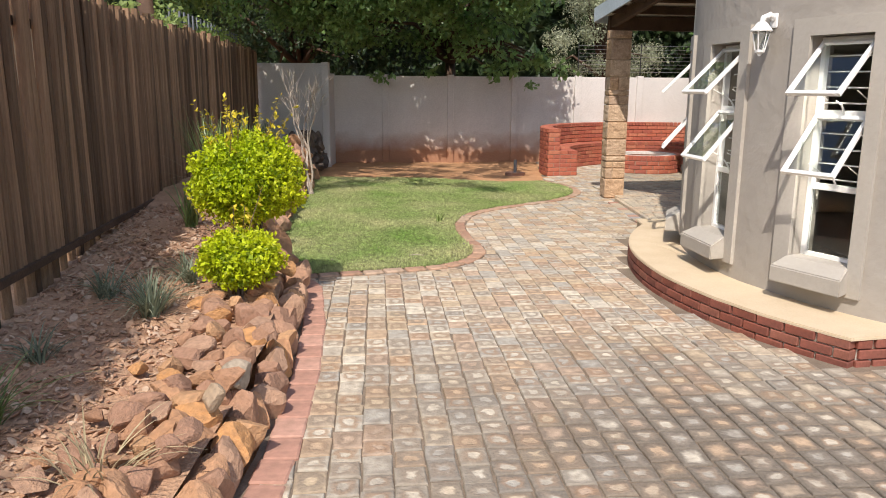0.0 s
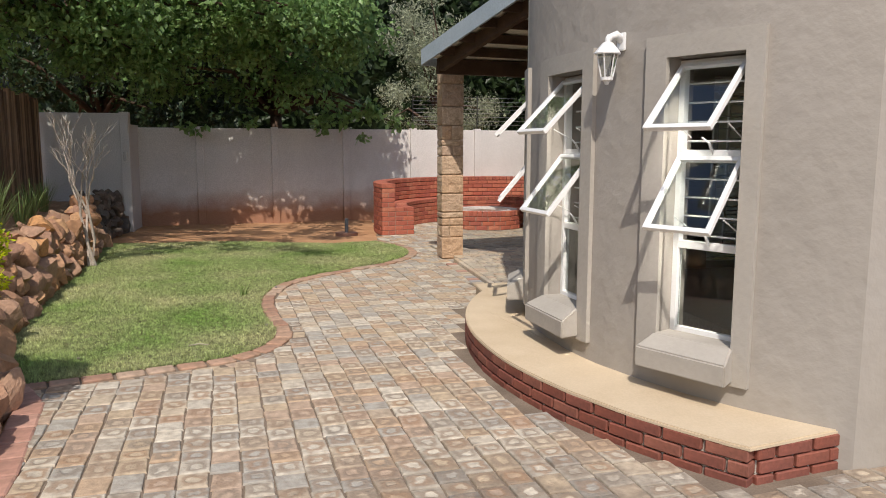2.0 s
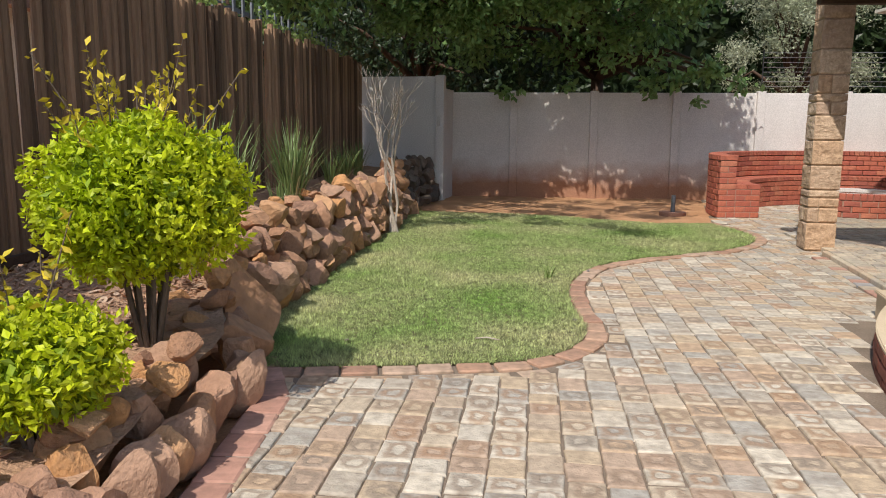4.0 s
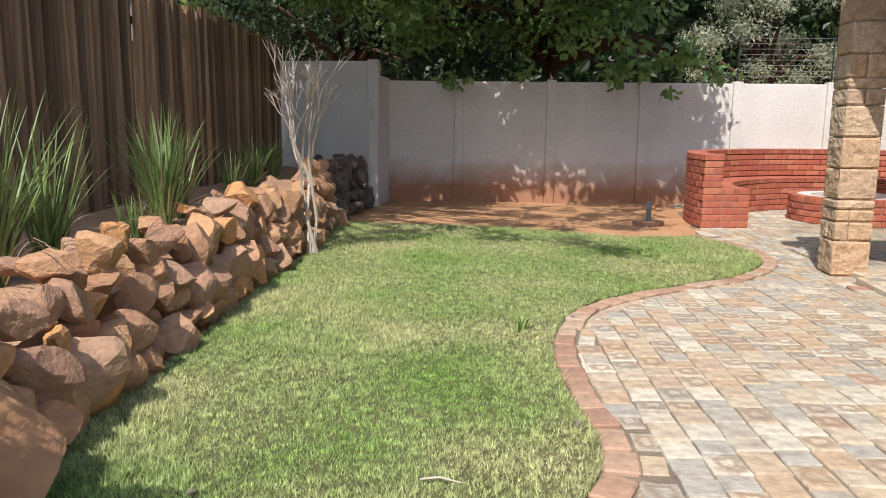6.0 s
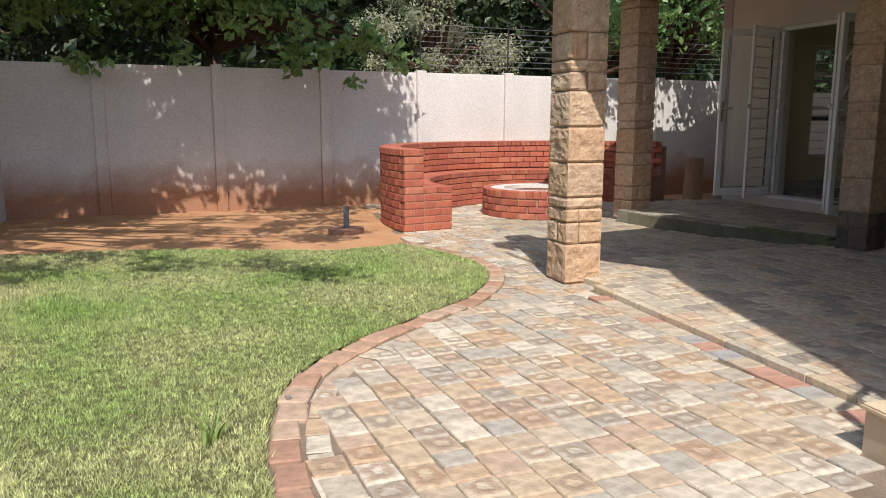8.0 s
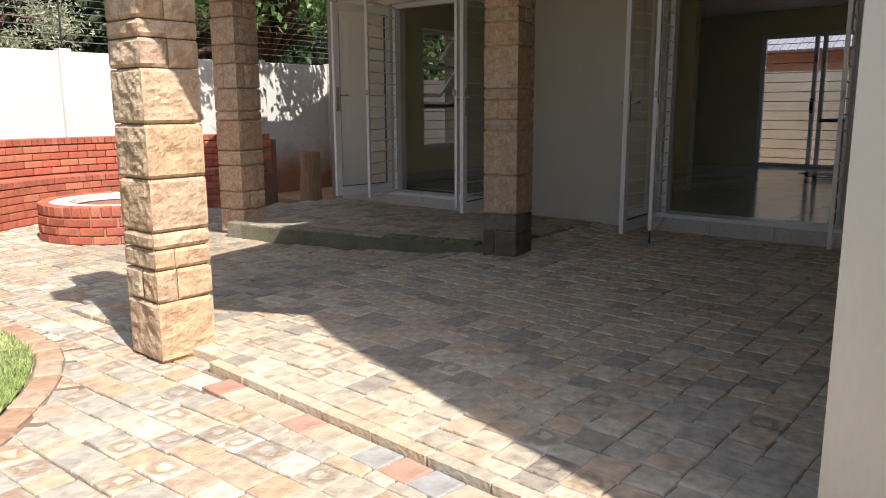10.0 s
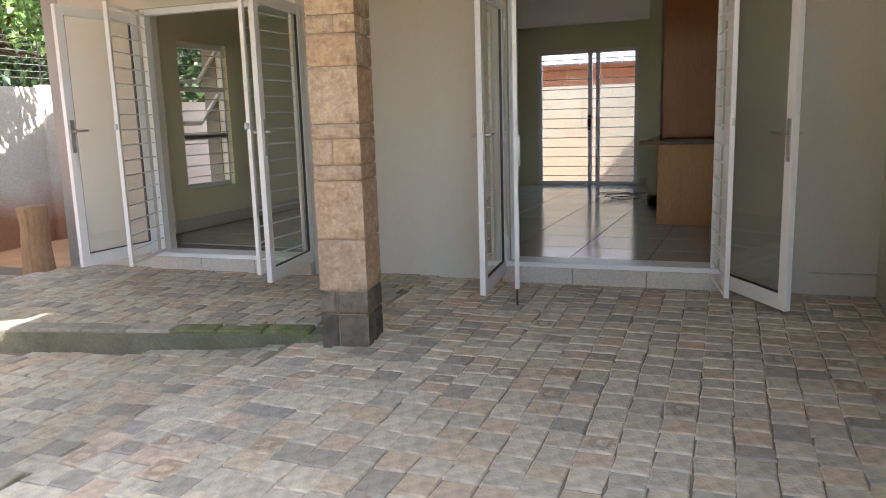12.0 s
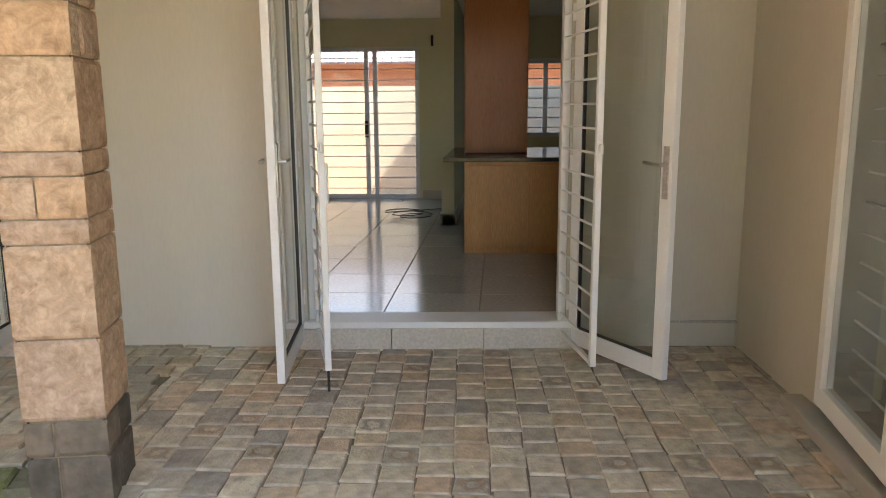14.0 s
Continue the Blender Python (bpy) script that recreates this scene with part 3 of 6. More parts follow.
for a, b in WINS:
    mid, w = (a + b) / 2, 2 * BOW_R * math.sin(radians((b - a) / 2)) - 0.01
    win = thing("window_bow", "white aluminium window, two top-hung sashes propped open", "window", kind="structure")
    win.matrix_world = bow_pose(mid, BOW_R - 0.13)
    fw = framed("window_frame", w, Z1 - Z0 - 0.02, 0.035, 0.05, M["white"], win, pose(0, 0, Z0 + 0.01))
    for z in (1.03, 1.55):
        t = part("transom", boxed(-w / 2 + 0.036, -0.024, z - 0.022, w / 2 - 0.036, 0.024, z + 0.022, 0.004), M["white"], win)
    pane(w - 0.08, 0.46, win, pose(0, 0, 0.55))
    sw = w - 0.05
    for z, ang in ((2.04, 44), (1.53, 39)):
        sash = framed("sash", sw, 0.50, 0.028, 0.03, M["white"], win, pose(0, 0.045, z, ang, 0, 0) @ pose(0, 0, -0.50))
        g = pane(sw - 0.05, 0.45, sash, pose(0, 0, 0.025))
        s = part("stay", tube(bmesh.new(), [(sw / 2 - 0.05, 0.0, z - 0.40), (sw / 2 - 0.05, 0.14, z - 0.33)], 0.004, 6), M["white"], win)
        s = part("stay", tube(bmesh.new(), [(-sw / 2 + 0.05, 0.0, z - 0.40), (-sw / 2 + 0.05, 0.14, z - 0.33)], 0.004, 6), M["white"], win)
        h = part("latch", tube(bmesh.new(), [(0, 0.02, z - 0.49), (0.01, 0.05, z - 0.43), (0.05, 0.06, z - 0.40)], [0.009, 0.007, 0.005], 6), M["white"], win)
    for i in range(9):
        z = 1.08 + i * 0.108
        part("burglar_bar", tube(bmesh.new(), [(-w / 2, -0.07, z), (w / 2, -0.07, z)], 0.006, 6), M["white"], win)
    # plaster surround and sill
    oa, ob = (a - 2.7, b + 1.8) if a > 200 else (a - 3.2, b + 2.2)
    sur = thing("plaster_surround", "raised plaster band round the window", "moulding", kind="structure")
    for q0, q1, z0, z1 in ((oa, a, 0.31, 2.2), (b, ob, 0.31, 2.2), (a, b, Z1, 2.2)):
        part("band", arc_solid(BOW, BOW_R - 0.02, BOW_R + 0.03, q0, q1, z0, z1, 6), M["band"], sur)
    hw = BOW_R * math.sin(radians((b - a) / 2)) + 0.05
    bm = bmesh.new()
    prof = [(-0.16, 0.52), (0.03, 0.515), (0.15, 0.45), (0.15, 0.33), (-0.02, 0.33)]
    L, Rr = [bm.verts.new((-hw + (0.04 if y < 0.1 else 0), y, z)) for y, z in prof], [bm.verts.new((hw - (0.04 if y < 0.1 else 0), y, z)) for y, z in prof]
    bm.faces.new(L), bm.faces.new(Rr[::-1])
    for i in range(5):
        bm.faces.new((L[i], Rr[i], Rr[(i + 1) % 5], L[(i + 1) % 5]))
    bmesh.ops.recalc_face_normals(bm, faces=bm.faces)
    bmesh.ops.bevel(bm, geom=[e for e in bm.edges], offset=0.008, segments=2, affect="EDGES")
    s = part("sill", bm, M["band"], sur)
    s.matrix_world = bow_pose(mid)

# coach lamp between the windows
lamp = thing("wall_lantern", "white cast metal coach lantern on the plastered wall", "lamp")
lamp.matrix_world = bow_pose(197.2) @ pose(0, 0, 1.98) @ Matrix.Diagonal((0.88, 0.88, 0.88, 1))
part("back_plate", box(bmesh.new(), -0.04, 0, 0.20, 0.04, 0.02, 0.32, 0.012), M["white"], lamp)
part("arm", tube(bmesh.new(), [(0, 0.01, 0.27), (0, 0.06, 0.305), (0, 0.11, 0.285), (0, 0.13, 0.25)], [0.028, 0.026, 0.022, 0.02], 10), M["white"], lamp, smooth=True)
def lathe(profile, n=6, y=0.13):
    bm = bmesh.new()
    rings = [[bm.verts.new((r * math.cos(2 * math.pi * k / n), y + r * math.sin(2 * math.pi * k / n), z)) for k in range(n)] for r, z in profile]
    for a, b in zip(rings, rings[1:]):
        for k in range(n):
            bm.faces.new((a[k], a[(k + 1) % n], b[(k + 1) % n], b[k]))
    bm.faces.new(rings[0][::-1]), bm.faces.new(rings[-1])
    bmesh.ops.recalc_face_normals(bm, faces=bm.faces)
    return bm
part("cap", lathe([(0.088, 0.17), (0.09, 0.178), (0.06, 0.215), (0.035, 0.245), (0.02, 0.25), (0.018, 0.275), (0.006, 0.30)], 12), M["white"], lamp)
part("lantern_glass", lathe([(0.036, 0.02), (0.066, 0.17)], 6), M["glass"], lamp)
part("base", lathe([(0.012, -0.03), (0.02, -0.01), (0.04, 0.0), (0.042, 0.02)], 12), M["white"], lamp)
for k in range(6):
    c, s = math.cos(math.pi * k / 3), math.sin(math.pi * k / 3)
    part("rib", tube(bmesh.new(), [(0.039 * c, 0.13 + 0.039 * s, 0.02), (0.07 * c, 0.13 + 0.07 * s, 0.172)], 0.005, 5), M["white"], lamp)

tagged(lamp, group="wall lanterns")
copy_thing(lamp, pose(wall_x(13.35), 13.35, 2.42, 0, 0, 90 + 3.7) @ Matrix.Diagonal((1, 1, 1, 1)))


# ---- glazed doors and security gates ----
def door_leaf(hinge, tip, z, side, h=2.08):
    d = thing("glazed_door", "white aluminium door leaf standing open, full glass pane", "door")
    hx, hy = hinge
    ang = math.degrees(math.atan2(tip[1] - hy, tip[0] - hx))
    w = math.hypot(tip[0] - hx, tip[1] - hy)
    d.matrix_world = pose(hx, hy, z, 0, 0, ang)
    fr = bmesh.new()
    box(fr, 0, -0.02, 0, 0.07, 0.02, h, 0.004), box(fr, w - 0.075, -0.02, 0, w, 0.02, h, 0.004)
    box(fr, 0.07, -0.019, 0, w - 0.075, 0.019, 0.10, 0.004), box(fr, 0.07, -0.019, h - 0.08, w - 0.075, 0.019, h, 0.004)
    part("frame", fr, M["white"], d)
    g = part("pane", boxed(0.07, -0.003, 0.10, w - 0.075, 0.003, h - 0.08), M["glass"], d)
    g.visible_shadow = False
    k = bmesh.new()
    box(k, 0.07, -0.012, 0.10, 0.078, 0.012, h - 0.08), box(k, w - 0.083, -0.012, 0.10, w - 0.075, 0.012, h - 0.08), box(k, 0.078, -0.012, 0.10, w - 0.083, 0.012, 0.108)
    part("gasket", k, M["black"], d)
    part("lock_plate", boxed(w - 0.055, -0.027, 0.93, w - 0.02, 0.027, 1.19, 0.003), M["steel"], d)
    for s in (-1, 1):
        part("handle", tube(bmesh.new(), [(w - 0.038, 0.027 * s, 1.10), (w - 0.038, 0.06 * s, 1.10), (w - 0.15, 0.062 * s, 1.105)], 0.009, 8), M["steel"], d)
    for zz in (0.2, 1.02, 1.85):
        part("hinge", tube(bmesh.new(), [(-0.005, 0.02 * side, zz), (-0.005, 0.02 * side, zz + 0.09)], 0.011, 8), M["white"], d)
    return d


def gate(hinge, tip, z, h=2.08, bolt=False):
    d = thing("security_gate", "white steel security gate of thin horizontal bars, open", "gate")
    ang = math.degrees(math.atan2(tip[1] - hinge[1], tip[0] - hinge[0]))
    w = math.hypot(tip[0] - hinge[0], tip[1] - hinge[1])
    d.matrix_world = pose(*hinge, z, 0, 0, ang)
    part("stile", boxed(0, -0.012, 0, 0.025, 0.012, h, 0.003), M["white"], d)
    part("stile", boxed(w - 0.032, -0.016, 0, w, 0.016, h, 0.003), M["white"], d)
    part("rail", boxed(0.025, -0.011, 0, w - 0.032, 0.011, 0.025, 0.003), M["white"], d)
    part("rail", boxed(0.025, -0.011, h - 0.025, w - 0.032, 0.011, h, 0.003), M["white"], d)
    n = 17
    for i in range(1, n):
        part("bar", tube(bmesh.new(), [(0.02, 0, h * i / n), (w - 0.025, 0, h * i / n)], 0.0065, 6), M["white"], d)
    part("lock_lug", boxed(w - 0.01, -0.008, 1.10, w + 0.045, 0.008, 1.15, 0.01), M["white"], d)
    if bolt:
        part("drop_bolt", tube(bmesh.new(), [(w - 0.016, 0, 0.01), (w - 0.016, 0, -0.14)], 0.007, 8), M["black"], d)
        part("bolt_sleeve", tube(bmesh.new(), [(w - 0.016, 0.02, 0.85), (w - 0.016, 0.02, 1.05)], 0.012, 8), M["white"], d)
    return d


def jamb(y, off, s):
    return prism([(wall_x(y) + off + 0.02, y), (wall_x(y) + off + 0.09, y), (wall_x(y) + off + 0.09, y + s * 0.05), (wall_x(y) + off + 0.02, y + s * 0.05)], FLOOR + 0.006, 2.42)
for (y0, y1), off, nm in ((DB, 0.02, "door_1"), (DA, -0.13, "door_2")):
    df = thing(nm, "white aluminium frame of the double garden door", "door frame", kind="structure")
    part("jamb", jamb(y0, off, 1), M["white"], df), part("jamb", jamb(y1, off, -1), M["white"], df)
    part("head", prism([(wall_x(y0) + off + 0.02, y0), (wall_x(y1) + off + 0.02, y1), (wall_x(y1) + off + 0.09, y1), (wall_x(y0) + off + 0.09, y0)], 2.37, 2.42), M["white"], df)
ZL = FLOOR + 0.01
door_leaf((7.44, 12.56), (6.65, 12.46), 0.20, 1)
door_leaf((7.52, 10.95), (6.89, 10.53), 0.17, -1)
gate((7.46, 12.47), (6.74, 12.24), 0.24, bolt=True)
gate((7.56, 11.02), (6.93, 10.89), 0.22)
door_leaf((7.09, 15.78), (6.29, 15.82), 0.30, -1)
door_leaf((7.19, 14.18), (6.37, 14.03), 0.26, 1)
gate((7.11, 15.70), (6.42, 15.42), 0.30)
gate((7.20, 14.26), (6.50, 14.22), 0.28)

# side door of the bow room, closed, seen at an angle
sd = thing("side_door", "white aluminium glazed side door with bars behind", "door")
sd.matrix_world = pose(6.50, 9.92, 0.225, 0, 0, 175)
fr = bmesh.new()
for x in (0.0, 0.73, 0.80, 1.47):
    box(fr, x, -0.03, 0, x + 0.07, 0.03, 2.1, 0.004)
box(fr, 0.0, -0.029, 0.0, 1.54, 0.029, 0.09, 0.004), box(fr, 0.0, -0.029, 2.02, 1.54, 0.029, 2.1, 0.004)
part("frame", fr, M["white"], sd)
for x in (0.07, 0.87):
    g = part("pane", boxed(x, -0.003, 0.09, x + 0.66 if x < 0.5 else 1.47, 0.003, 2.02), M["glass"], sd)
for i in range(15):
    part("bar", tube(bmesh.new(), [(0.05, 0.10, 0.14 + i * 0.13), (1.5, 0.10, 0.14 + i * 0.13)], 0.006, 6), M["white"], sd)
part("hinge", boxed(-0.02, 0.02, 0.2, 0.0, 0.045, 0.32), M["steel"], sd)

# ---- inside the rooms ----
cab = thing("kitchen_counter", "orange wood-veneer kitchen counter with black granite top", "counter")
cab.matrix_world = pose(9.68, 10.0, FLOOR, 0, 0, 0)
part("body", boxed(0, 0, 0.0, 1.6, 1.68, 0.80, 0.004), M["wood"], cab)
for i in range(3):
    part("panel", boxed(-0.012, 0.03 + i * 0.55, 0.05, 0.0, 0.55 + i * 0.55, 0.77, 0.004), M["wood"], cab)
part("worktop", boxed(-0.03, -0.02, 0.803, 1.63, 1.86, 0.84, 0.004), M["granite"], cab)
tw = thing("tall_cabinet", "tall reddish wood-veneer kitchen wall unit", "cabinet")
tw.matrix_world = pose(10.2, 10.0, FLOOR + 0.845, 0, 0, 0)
part("body", boxed(0, 1.12, 0, 0.5, 1.70, 1.60, 0.004), M["panel"], tw)
part("door", boxed(-0.016, 1.13, 0.01, -0.001, 1.69, 1.58, 0.003), M["panel"], tw)

def bar_frame(name, label, x, y0, y1, z0, z1, splits, bars):
    o = thing(name, label, "window" if z0 > 0.5 else "sliding door", kind="structure")
    fr = bmesh.new()
    for y in splits:
        box(fr, x, y - 0.03, z0, x + 0.06, y + 0.03, z1, 0.003)
    box(fr, x + 0.002, y0, z0, x + 0.058, y1, z0 + 0.06), box(fr, x + 0.002, y0, z1 - 0.06, x + 0.058, y1, z1)
    part("frame", fr, M["white"], o)
    for a, b in zip(splits, splits[1:]):
        if b - a > 0.15:
            g = part("pane", boxed(x + 0.025, a + 0.03, z0 + 0.06, x + 0.031, b - 0.03, z1 - 0.06), M["glass"], o)
            g.visible_shadow = False
    for i in range(bars):
        z = z0 + (z1 - z0) * (i + 1) / (bars + 1)
        part("burglar_bar", tube(bmesh.new(), [(x - 0.04, y0, z), (x - 0.04, y1, z)], 0.007, 6), M["white"], o)
    return o
sl = bar_frame("sliding_door", "white aluminium sliding door with burglar bars at the far side", 13.74, 12.48, 14.05, FLOOR, 2.38, [12.51, 13.1, 13.22, 14.02], 13)
part("handle", boxed(13.70, 13.20, 1.15, 13.74, 13.25, 1.38, 0.006), M["black"], sl)
bar_frame("kitchen_window", "white kitchen window with burglar bars", 13.74, 10.15, 11.35, 1.15, 2.2, [10.18, 10.75, 11.32], 7)
rw = thing("room_window", "tall white window with propped sashes and burglar bars", "window", kind="structure")
fr = bmesh.new()
for x in RW:
    box(fr, x - 0.03, 16.50, 0.72, x + 0.03, 16.55, 2.3, 0.003)
for z in (0.72, 1.25, 1.27, 1.78, 2.24):
    box(fr, RW[0], 16.502, z, RW[1], 16.548, z + 0.05)
part("frame", fr, M["white"], rw)
for z in (1.76, 2.24):
    sash = bmesh.new()
    box(sash, RW[0] + 0.03, -0.015, -0.46, RW[0] + 0.07, 0.015, 0), box(sash, RW[1] - 0.07, -0.015, -0.46, RW[1] - 0.03, 0.015, 0), box(sash, RW[0] + 0.07, -0.014, -0.46, RW[1] - 0.07, 0.014, -0.42)
    o = part("sash", sash, M["white"], rw)
    o.matrix_world = pose(0, 16.55, z, 42, 0, 0)
for i in range(12):
    part("burglar_bar", tube(bmesh.new(), [(RW[0], 16.47, 0.85 + i * 0.12), (RW[1], 16.47, 0.85 + i * 0.12)], 0.006, 6), M["white"], rw)
cb = part("extension_cable", tube(bmesh.new(), [(11.9 + 0.25 * math.cos(t * 0.7), 12.3 + 0.22 * math.sin(t * 0.7) + 0.01 * t, FLOOR + 0.008 + 0.003 * t) for t in range(22)] + [(12.6, 12.05, FLOOR + 0.01)], 0.006, 6), M["black"])
tagged(cb, "loose coil of dark electric cable on the tiles", "cable")
tp = part("wall_bracket", boxed(13.66, 12.28, 2.38, 13.71, 12.31, 2.52, 0.004), M["black"])
tagged(tp, "small black bracket on the inside wall", "bracket")

# yard behind the sliding door and windows
yw = thing("yard_wall", "sunlit cream boundary wall of the side yard", "wall", kind="structure")
part("panel", boxed(17.2, 6, -0.1, 17.35, 20, 1.95), M["yard"], yw)
part("panel", boxed(7.3, 19.9, -0.1, 17.2, 20.05, 1.8), M["cream"], yw)
nb = thing("neighbour_house", "neighbouring house with orange brick and grey tiled roof", "house")
part("wall", boxed(19.5, 8, 0, 26, 18, 2.6), M["salmon"], nb)
deck_pts = [(18.9, 7.5, 2.45), (18.9, 18.5, 2.45), (22.8, 18.5, 4.4), (22.8, 7.5, 4.4)]
bm = bmesh.new()
for k in range(60):
    y0, y1 = 7.5 + k * 0.185, 7.5 + k * 0.185 + 0.16
    box(bm, 0, y0, 0, 4.4, y1, 0.05, 0.0, Matrix.Translation((18.9, 0, 2.45)) @ pose(0, 0, 0, 0, -26.5, 0))
part("roof", bm, M["slate"], nb)

# ---- brickwork ----
RED = [(0.42, 0.125, 0.078), (0.45, 0.14, 0.085), (0.39, 0.11, 0.07), (0.48, 0.175, 0.105), (0.37, 0.11, 0.075), (0.44, 0.13, 0.075)]
M["brick"] = palette("red_brick", RED, 0.8, dirt=(0.16, 0.05, 0.035), stain=0.5)
M["brick_far"] = palette("red_brick_joined", RED, 0.8, islands=True, dirt=(0.16, 0.05, 0.035), stain=0.5)


def unit_mesh(name, size, bev, material):
    bm = boxed(-size[0] / 2, -size[1] / 2, 0, size[0] / 2, size[1] / 2, size[2])
    bmesh.ops.bevel(bm, geom=bm.edges[:], offset=bev, segments=1, affect="EDGES")
    me = bpy.data.meshes.new(name)
    bm.to_mesh(me)
    bm.free()
    me.materials.append(material)
    return me


def lay(parent, name, me, me_far_mat, places, limit=290):
    """Pieces on one mesh: the first ones as objects, the rest joined."""
    for m in places[:limit]:
        o = new(name, me)
        o.parent = parent
        o.matrix_world = m
    rest = places[limit:]
    if rest:
        vs = np.array([v.co[:] for v in me.vertices])
        fs = [tuple(p.vertices) for p in me.polygons]
        V, F, k = [], [], 0
        for m in rest:
            w = vs @ np.array(m.to_3x3()).T + np.array(m.translation)
            V.extend(w.tolist())
            F.extend([tuple(i + k for i in f) for f in fs])
            k += len(vs)
        j = new(name + "_run", mesh_of(name + "_run", V, F, me_far_mat))
        j.parent = parent
        tagged(j, kind="stuff")


rnd = random.Random(4)
def jig(s=0.003, a=0.8):
    return pose(rnd.uniform(-s, s), rnd.uniform(-s, s), 0, 0, 0, rnd.uniform(-a, a))


def on_arc(c, r, a, z, turn=90):
    return pose(c[0] + r * math.cos(radians(a)), c[1] + r * math.sin(radians(a)), z, 0, 0, a + turn)


BC, A0, A1 = (4.80, 16.35), 36.0, 193.0
RS, RB, RO = 2.08, 2.45, 2.70                      # seat front, inside of the back, outside
bench = thing("brick_bench", "curved red brick bench with a high back round the fire pit", "bench")
part("core", arc_solid(BC, RB + 0.045, RO - 0.01, A0 + 0.2, A1 - 0.2, -0.05, 0.85, 60), M["brick_mortar"], bench)
part("core", arc_solid(BC, RS + 0.02, RB + 0.044, A0 + 0.2, A1 - 0.2, -0.05, 0.425, 60), M["brick_mortar"], bench)
stretcher = unit_mesh("brick", (0.215, 0.1, 0.074), 0.005, M["brick"])
header = unit_mesh("brick", (0.076, 0.265, 0.075), 0.006, M["brick"])
seat_header = unit_mesh("brick", (0.076, 0.195, 0.07), 0.006, M["brick"])
CO = 0.0845
first, far = [], []
def course(r, a0, a1, z, off, out):
    st = math.degrees(0.225 / r)
    a = a1 - (st * 1.0 if off else st * 0.5)
    while a > a0 + st * 0.3:
        (first if a > 120 or out else far).append(on_arc(BC, r, a, z) @ jig(0.002, 0.4))
        a -= st
for i in range(10):
    z = 0.005 + i * CO
    course(RO - 0.045, 140, A1, z, i % 2, True)
    if z > 0.44:
        course(RB + 0.05, A0, A1, z, i % 2, False)
for i in range(5):
    course(RS + 0.05, A0, A1, 0.005 + i * CO, i % 2, False)
lay(bench, "brick", stretcher, M["brick_far"], first + far, 290)
ends = []
for i in range(10):
    z = 0.005 + i * CO
    for rr, ln in (((2.575, 0.24),) if i % 2 else ((2.51, 0.115), (2.64, 0.115))) + (((2.19, 0.215), (2.375, 0.135)) if i % 2 else ((2.145, 0.125), (2.33, 0.22))) * (i < 5):
        ends.append(on_arc(BC, rr, A1 - math.degrees(0.051 / rr), z, 0) @ Matrix.Diagonal((ln / 0.215, 1, 1, 1)))
lay(bench, "end_brick", stretcher, M["brick_far"], ends)
st = math.degrees(0.084 / 2.575)
lay(bench, "coping_brick", header, M["brick_far"], [on_arc(BC, 2.577, A1 - 0.8 - st * k, 0.853) @ jig(0.002, 0.5) for k in range(int((A1 - A0) / st))])
st = math.degrees(0.084 / 2.26)
lay(bench, "seat_brick", seat_header, M["brick_far"], [on_arc(BC, r, A1 - 1.0 - st * k, 0.427) @ jig(0.002, 0.5) for k in range(int((A1 - A0) / st)) for r in (2.172, 2.371)])

FC, FR = (4.38, 16.98), 0.77
pit = thing("fire_pit", "round red brick fire pit with a cement rim", "fire pit")
part("core", arc_solid(FC, 0.50, FR - 0.01, 0, 359.9, -0.05, 0.335, 48), M["brick_mortar"], pit)
part("ash_bed", arc_solid(FC, 0.02, 0.495, 0, 359.9, -0.05, 0.16, 32), M["mulch"], pit)
bm = arc_solid(FC, 0.49, FR - 0.10, 0, 359.9, 0.30, 0.352, 48)
part("cement_rim", bm, M["concrete"], pit)
lay(pit, "brick", stretcher, M["brick_far"], [on_arc(FC, FR - 0.045, a * 18.0 + (9 if i % 2 else 0), 0.005 + i * CO) @ jig(0.002, 0.6) for i in range(3) for a in range(20)])
rim = unit_mesh("brick", (0.085, 0.105, 0.1), 0.008, M["brick"])
lay(pit, "rim_brick", rim, M["brick_far"], [on_arc(FC, FR - 0.05, a * 360 / 52, 0.262) @ jig(0.002, 0.8) for a in range(52)])

pl = thing("plinth_step", "curved brick plinth with a sandy screed top along the house", "plinth")
part("core", arc_solid(BOW, BOW_R - 0.05, 3.585, 150.5, 217.2, -0.05, 0.172, 40), M["mortar"], pl)
def ring_pts(r, a0, a1, n=40):
    return [(BOW[0] + r * math.cos(radians(a0 + (a1 - a0) * k / n)), BOW[1] + r * math.sin(radians(a0 + (a1 - a0) * k / n))) for k in range(n + 1)]
part("core", prism([(2.72, 5.385), (3.27, 5.48), (3.2, 5.6), (2.75, 5.6)], -0.05, 0.172), M["mortar"], pl)
part("end_block", prism([(2.415, 9.715), (2.385, 9.34), (2.9, 9.3), (2.97, 9.715)], -0.05, 0.1715), M["coping"], pl, "square end rendered in sandy screed")
bm = prism([(2.40, 9.73)] + ring_pts(3.605, 150.0, 217.9) + [(3.30, 5.47)] + ring_pts(BOW_R - 0.02, 223.0, 139.2) + [(2.99, 9.73)], 0.172, 0.192)
for v in bm.verts:
    v.co.z += 0.004 * noise.noise((v.co.x * 4, v.co.y * 4, 0))
bmesh.ops.bevel(bm, geom=[e for e in bm.edges if all(v.co.z > 0.182 for v in e.verts)], offset=0.007, segments=2, affect="EDGES")
part("screed_top", bm, M["coping"], pl)
DEEP = [(0.235, 0.075, 0.05), (0.27, 0.09, 0.06), (0.21, 0.07, 0.05), (0.29, 0.11, 0.075), (0.25, 0.085, 0.06)]
